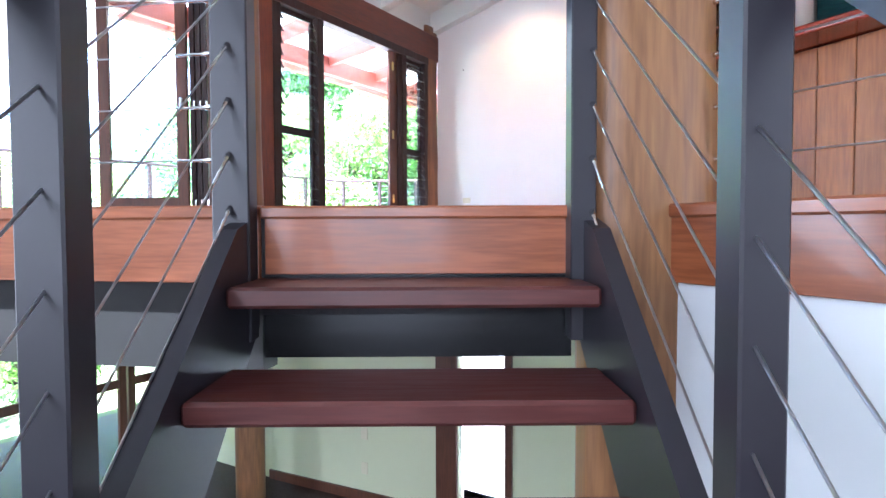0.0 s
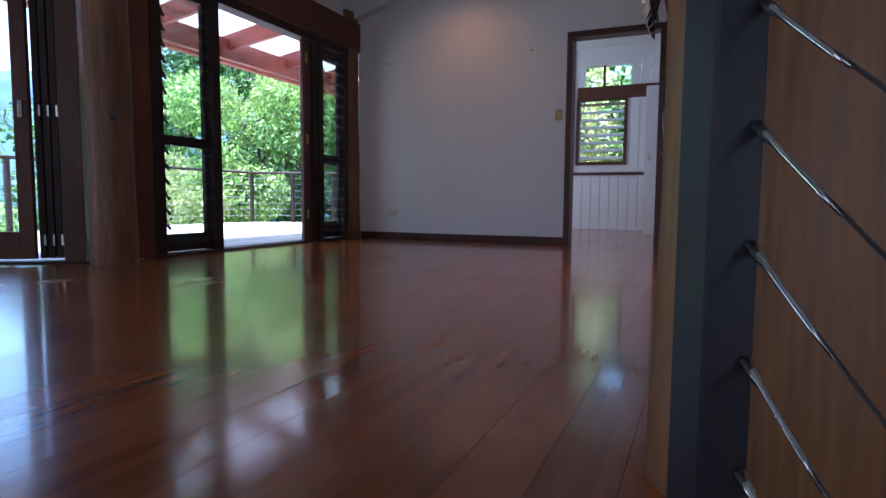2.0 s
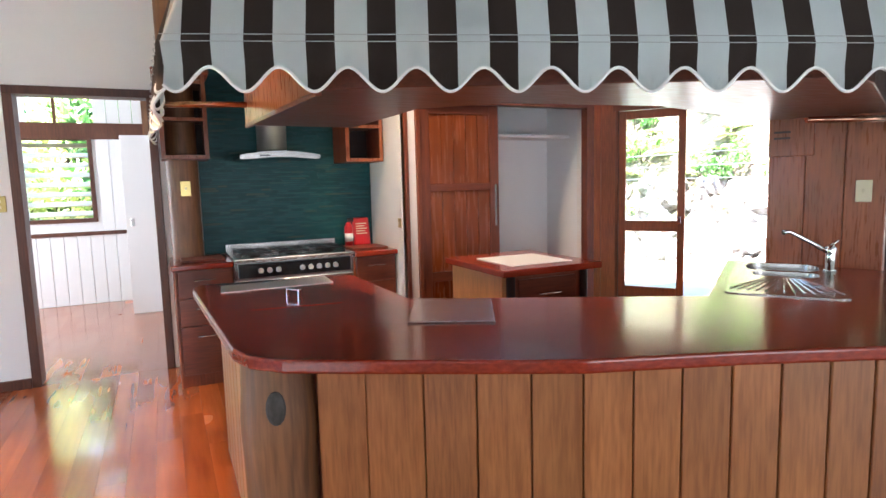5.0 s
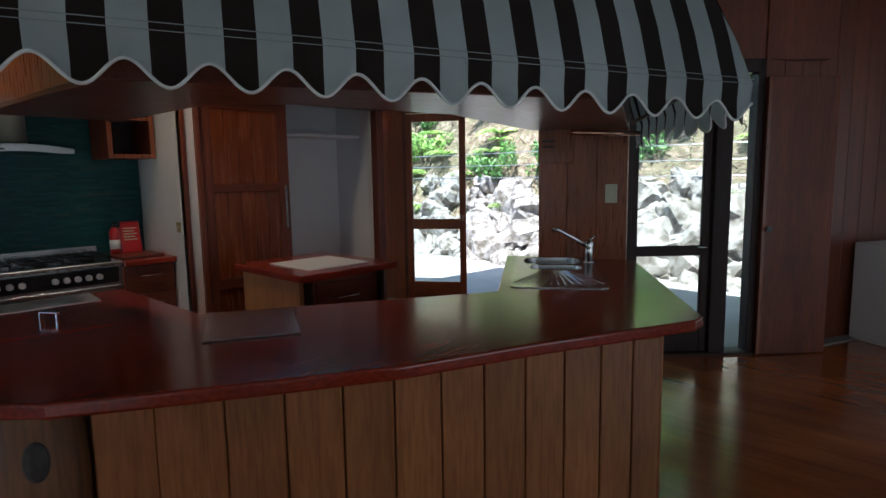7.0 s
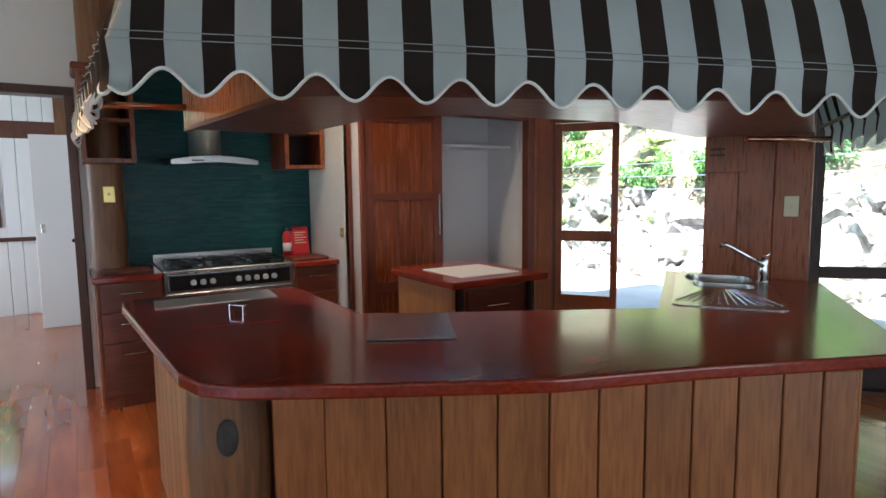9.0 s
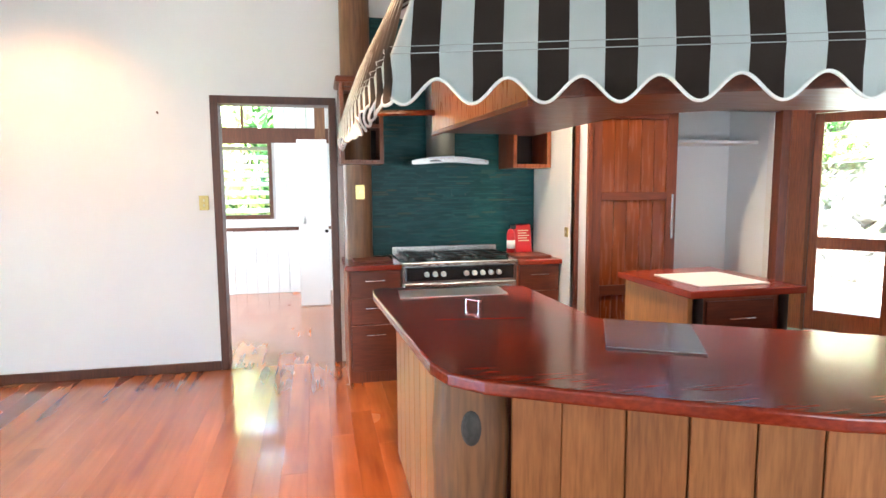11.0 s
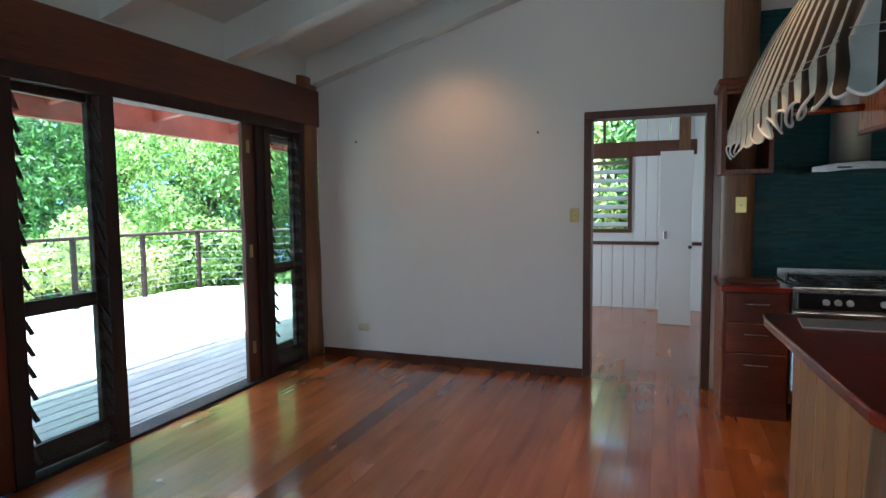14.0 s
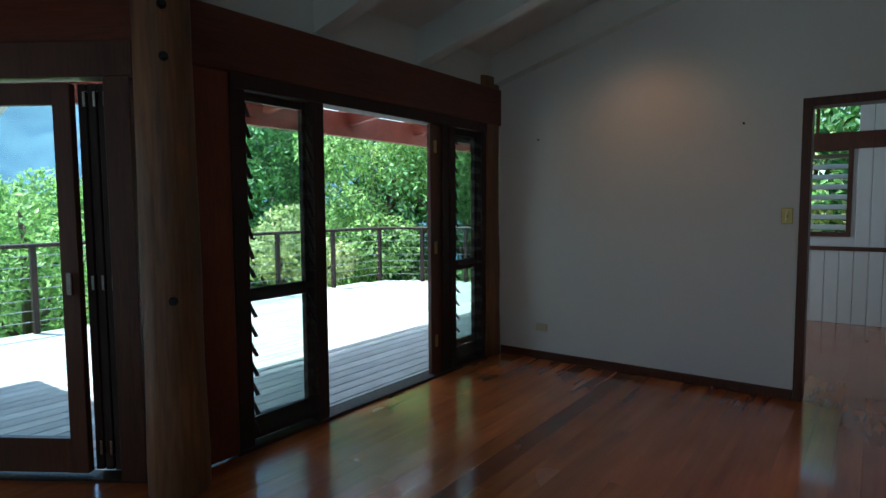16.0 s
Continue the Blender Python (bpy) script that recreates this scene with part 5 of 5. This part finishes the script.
obj("far_hills", bm, "haze_hill", kind="structure")


def crown_mesh(name, clumps, count, leaf, mat, seed):
    """Leaves in uneven clumps, each leaf a bent diamond."""
    rng = np.random.default_rng(seed)
    cs = np.array([c[:3] for c in clumps])
    rs = np.array([c[3] for c in clumps])
    pick = rng.choice(len(clumps), count, p=rs ** 2 / (rs ** 2).sum())
    d = rng.normal(size=(count, 3))
    d /= np.linalg.norm(d, axis=1)[:, None]
    rad = rs[pick] * (0.55 + 0.5 * rng.random(count) ** 0.5)
    p = cs[pick] + d * rad[:, None] * np.array([1, 1, 0.8])
    u = rng.normal(size=(count, 3)) + d * 0.6 - np.array([0, 0, 0.5])
    u /= np.linalg.norm(u, axis=1)[:, None]
    nrm = d + rng.normal(size=(count, 3)) * 0.5 + np.array([0, 0, 0.5])
    w = np.cross(u, nrm)
    w /= np.linalg.norm(w, axis=1)[:, None] + 1e-9
    s = (leaf * (0.6 + 0.8 * rng.random(count)))[:, None]
    up = np.cross(w, u) * s * 0.12
    v = np.stack([p - u * s, p + w * s * 0.38 + up, p + u * s, p - w * s * 0.38 + up], 1).reshape(-1, 3)
    f = np.arange(count * 4).reshape(-1, 4)
    tri = np.concatenate([f[:, [0, 1, 2]], f[:, [0, 2, 3]]])
    me = bpy.data.meshes.new(name)
    me.from_pydata(v.tolist(), [], tri.tolist())
    me.materials.append(M[mat])
    return me


def tree(x, y, z, h, r, mat, seed, count=9000, leaf=0.10, label="tall leafy tree with dense green foliage beyond the deck", low=0.25):
    rnd = random.Random(seed)
    t = base("tree", pose(x, y, z), label, "tree")
    clumps = []
    for k in range(26):
        a, q = rnd.uniform(0, math.tau), rnd.random()
        zz = h * (low + (0.95 - low) * rnd.random())
        rr = r * (0.35 + 0.65 * math.sin(math.pi * min(1, max(0.1, (zz / h - low) / (1 - low) * 0.8 + 0.15)))) * math.sqrt(q)
        clumps.append((math.cos(a) * rr, math.sin(a) * rr, zz, r * rnd.uniform(0.22, 0.42)))
    bm = tube([(0, 0, 0), (0.1, 0, h * 0.3), (-0.05, 0.1, h * 0.6), (0, 0, h * 0.9)], [0.035 * h, 0.028 * h, 0.017 * h, 0.005 * h], 9)
    for c in clumps[:11]:
        tube([(0, 0, c[2] * 0.6), (c[0] * 0.5, c[1] * 0.5, c[2] * 0.85), c[:3]], [0.012 * h, 0.008 * h, 0.003 * h], 6, bm)
    part("trunk", bm, "bark", t)
    c = new("crown", crown_mesh("crown", clumps, count, leaf, mat, seed))
    tagged(c, kind="stuff")
    c.parent = t
    return t


TREES = [
    (-10.4, 6.6, -3.8, 7.6, 2.6, "leaf", 1, 15000, 0.12), (-9.2, 9.5, -3.4, 11.0, 3.4, "leafd", 2, 17000, 0.13), (-12.8, 12.5, -4.6, 15.0, 4.4, "leafd", 3, 17000, 0.17),
    (-14.5, 5.2, -5.4, 9.4, 3.4, "leafd", 4, 15000, 0.14), (-6.6, 8.6, -2.8, 7.0, 2.6, "leaf", 5, 15000, 0.12), (-10.0, 3.2, -3.9, 5.2, 1.7, "leafy", 6, 9000, 0.10),
    (-12.5, -0.8, -4.6, 5.6, 2.3, "leaf", 7, 12000, 0.12), (-10.6, -4.6, -4.2, 5.0, 2.1, "leafy", 8, 10000, 0.11), (-14.2, -5.4, -5.6, 6.4, 2.8, "leafd", 9, 11000, 0.13),
    (-18.5, 1.5, -6.6, 8.0, 3.6, "leaf", 10, 11000, 0.17), (-17.5, 9.5, -6.0, 15.5, 4.8, "leafd", 11, 15000, 0.2), (-11.5, -9.0, -4.4, 5.2, 2.6, "leaf", 12, 9000, 0.12),
    (-4.0, 9.6, -2.7, 9.6, 3.2, "leaf", 13, 14000, 0.13), (-8.0, 14.5, -3.2, 16.0, 4.6, "leafd", 14, 14000, 0.2),
]
for x, y, z, h, r, mat, seed, count, leaf_ in TREES:
    lab = {"leaf": "bright green leafy tree beyond the deck railing", "leafd": "tall dark green rainforest tree behind the deck", "leafy": "small yellow-green leafy tree close to the deck"}[mat]
    grow = 1.2 if seed in (7, 8, 9, 10) else 0.0
    tree(x, y, z, h + grow, r, mat, seed, int(count * 1.8), leaf_ * 0.58, lab, low=0.2)
for x, y, z, h, r, mat, seed in ((-0.6, 8.0, -2.7, 6.0, 2.4, "leafy", 31), (1.6, 7.4, -2.7, 6.6, 2.2, "leafd", 32), (3.4, 9.0, -2.7, 8.0, 2.8, "leaf", 33), (-2.0, 11, -2.7, 10, 3, "leafd", 34)):
    tree(x, y, z, h, r, mat, seed, 9000, 0.13, "green garden tree behind the back room window", low=0.15)

# ---- rock bank on the east side ----
m, nt, b = material("pale_rock", 0.85)
vec, rndv = shifted(nt)
a_ = tex(nt, "Noise", 2.2, detail=8, vec=vec, Roughness=0.65)
c_ = tex(nt, "Voronoi", 3.5, vec=vec)
colr = ramp(nt, a_.outputs[0], [(0.36, (0.07, 0.058, 0.045)), (0.47, (0.17, 0.15, 0.13)), (0.54, (0.25, 0.235, 0.22)), (0.7, (0.33, 0.32, 0.31))])
nt.links.new(colr, b.inputs["Base Color"])
bumped(nt, b, a_.outputs[0], 0.7, 0.06)
M["rock"] = m
M["concrete"] = paint("pale_concrete", (0.30, 0.285, 0.26), 0.85, 0.3, 0.3)


def bank_z(x):
    return -0.25 + max(0.0, min(3.9, (x - 8.7) * 1.3)) + (0.5 * (x - 11.7) if x > 11.7 else 0)


bm = bmesh.new()
bmesh.ops.create_grid(bm, x_segments=60, y_segments=80, size=1.0)
for v in bm.verts:
    v.co.x, v.co.y = 12.0 + v.co.x * 5.2, 1.0 + v.co.y * 10.0
    v.co.z = bank_z(v.co.x) + 0.18 * noise.noise(v.co * 0.9)
ground_e = obj("ground_bank", bm, "litter", kind="structure")
obj("paving", prism([(5.72, 0.12), (6.72, -1.38), (6.68, -1.52), (5.38, -2.93), (6.45, -4.02), (8.3, -4.80), (8.9, -4.8), (8.9, 3.0), (5.72, 3.0)], -0.24, 0.012), "concrete", kind="structure", label="pale concrete paving outside the doors")
rocks = []
rr_ = random.Random(21)
for s in range(5):
    bm = bmesh.new()
    bmesh.ops.create_icosphere(bm, subdivisions=3, radius=1)
    off = Vector((s * 7, s * 3, 0))
    for v in bm.verts:
        q = v.co * (1 + 0.35 * noise.noise(v.co * 1.1 + off))
        for _ in range(1):
            q = Vector([round(c * 1.7) / 1.7 * 0.4 + c * 0.6 for c in q])
        v.co = q * (1 + 0.07 * noise.noise(v.co * 4 + off))
    me = bpy.data.meshes.new("rock")
    bm.to_mesh(me), bm.free()
    me.materials.append(M["rock"])
    rocks.append(me)
for k in range(210):
    t = (k % 6) / 9
    x = 8.75 + 1.7 * t + rr_.uniform(-0.15, 0.15)
    y = -6.2 + 12.4 * (k // 6) / 34 + rr_.uniform(-0.25, 0.25)
    s = rr_.uniform(0.20, 0.48) * (1.15 if k % 6 < 4 else 0.75)
    ob = new("rock", rocks[k % 5])
    ob.matrix_world = Matrix.Translation((x, y, bank_z(x) + 0.02)) @ Euler((rr_.uniform(0, 6), rr_.uniform(0, 6), rr_.uniform(0, 6))).to_matrix().to_4x4() @ Matrix.Diagonal((s, s * rr_.uniform(0.7, 1.1), s * rr_.uniform(0.6, 0.85), 1))
    tagged(ob, "pale weathered boulder in the rock bank", "rock", "boulders of the bank")


def fern(x, y, z, r, seed):
    rnd = random.Random(seed)
    verts, faces = [], []
    for k in range(15):
        a = rnd.uniform(0, math.tau)
        L = r * rnd.uniform(0.6, 1)
        for j in range(14):
            t = j / 13
            c = Vector((math.cos(a) * L * t, math.sin(a) * L * t, L * (0.75 * t - 0.75 * t * t * 1.2)))
            w = r * 0.24 * math.sin(math.pi * (0.08 + 0.9 * t))
            n_ = Vector((-math.sin(a), math.cos(a), 0))
            o = Vector((math.cos(a), math.sin(a), 0)) * r * 0.045
            for sgn in (-1, 1):
                i = len(verts)
                verts += [tuple(c), tuple(c + n_ * w * sgn * 0.5 + o), tuple(c + n_ * w * sgn + o * 1.6 - Vector((0, 0, w * 0.35))), tuple(c + n_ * w * sgn * 0.45 - o * 0.5)]
                faces.append((i, i + 1, i + 2, i + 3))
    me = bpy.data.meshes.new("fern")
    me.from_pydata(verts, [], faces)
    me.materials.append(M["leaf"])
    ob = new("fern", me)
    ob.matrix_world = pose(x, y, z)
    tagged(ob, "bright green fern growing on the rock bank", "fern", "ferns of the bank")


for k in range(80):
    x, y = rr_.uniform(9.2, 12.0), rr_.uniform(-6, 5)
    if k < 40:
        x = rr_.uniform(10.0, 12.0)
    fern(x, y, bank_z(x) + 0.15, rr_.uniform(0.3, 0.6), k)
for k in range(16):
    x, y = rr_.uniform(9.9, 12.3), -5.6 + 0.72 * k + rr_.uniform(-0.3, 0.3)
    bush = base("bush", pose(x, y, bank_z(x) - 0.1), "small leafy bush growing out of the rock bank", "bush", "bushes of the bank")
    clumps = [(rr_.uniform(-0.3, 0.3), rr_.uniform(-0.5, 0.5), rr_.uniform(0.15, 0.7), rr_.uniform(0.12, 0.26)) for _ in range(9)]
    bm = bmesh.new()
    for c in clumps:
        tube([(0, 0, 0), (c[0] * 0.6, c[1] * 0.5, c[2] * 0.6), c[:3]], [0.014, 0.009, 0.003], 5, bm)
    part("stem", bm, "bark", bush)
    crown = new("foliage", crown_mesh("foliage", clumps, 900, 0.055, ("leaf", "leafd")[k % 2], 200 + k))
    tagged(crown, kind="stuff")
    crown.parent = bush
twigs = bmesh.new()
for k in range(420):
    x, y = rr_.uniform(9.6, 12.4), rr_.uniform(-6.0, 5.5)
    p = Vector((x, y, bank_z(x) + rr_.uniform(-0.05, 0.1)))
    q = p + Vector((rr_.uniform(-0.35, 0.05), rr_.uniform(-0.3, 0.3), rr_.uniform(-0.45, 0.15)))
    tube([tuple(p), tuple((p + q) / 2 + Vector((-0.05, 0, 0.06))), tuple(q)], [0.012, 0.008, 0.003], 4, twigs)
obj("roots", twigs, "bark", label="tangle of thin brown roots hanging down the bank", category="roots", kind="stuff")
for k in range(3):
    obj("bank_wire", tube([(8.6, -7, 1.40 + 0.2 * k), (8.6, 4, 1.40 + 0.2 * k)], 0.006, 5), "cable", label="thin fence wire in front of the rock bank", category="wire")
for x, y, h, mat, seed in ((13.5, -5.5, 7, "leafd", 41), (13.2, -1.0, 8, "leaf", 42), (14.0, 3.5, 8, "leafd", 43)):
    tree(x, y, 3.4, h, 3.2, mat, seed, 10000, 0.15, "dark green tree on top of the rock bank", low=0.05)

# ---- floor boards, last ----
fl = base("floor_1", pose(0, 0, 0), "polished red-brown timber floor boards with knots", "floor", kind="structure")
slab2 = [(W, 0.0), (W, -3.42), bif(0), bif(3.4), LW, FL, FR, (1.40, -5.24), (1.70, -5.24), RW, (8.2, -6.0), (8.2, 0.0)]
near, far = 0, bmesh.new()
x = -5.3
while x < 8.2:
    for a, b in spans(x + 0.0665, slab2):
        a += random.random() * 0.01
        while b - a > 0.02:
            c = a + 2.2 + 2.2 * random.random()
            c = b if b - c < 0.7 else c
            if x < 3.0 and near < 300:
                part("plank", boxes((x, x + 0.1332, a, c - 0.0006, -0.028, 0.0), bevel=0.0004), "floor_dark" if x <= -1.29 < x + 0.1335 and a > -4 else "floor", fl)
                near += 1
            else:
                box(far, x, x + 0.1332, a, c - 0.0006, -0.028, 0.0)
            a = c
    x += 0.1335
part("far_planks", far, "floor", fl, kind="stuff")
fb_ = base("floor_2", pose(0, 0, 0), "polished timber floor boards of the back room", "floor", kind="structure")
x = -2.5
while x < 3.3:
    part("plank", boxes((x, x + 0.1332, 0.002, 3.55, -0.028, 0.0), bevel=0.0004), "floor", fb_)
    x += 0.1335
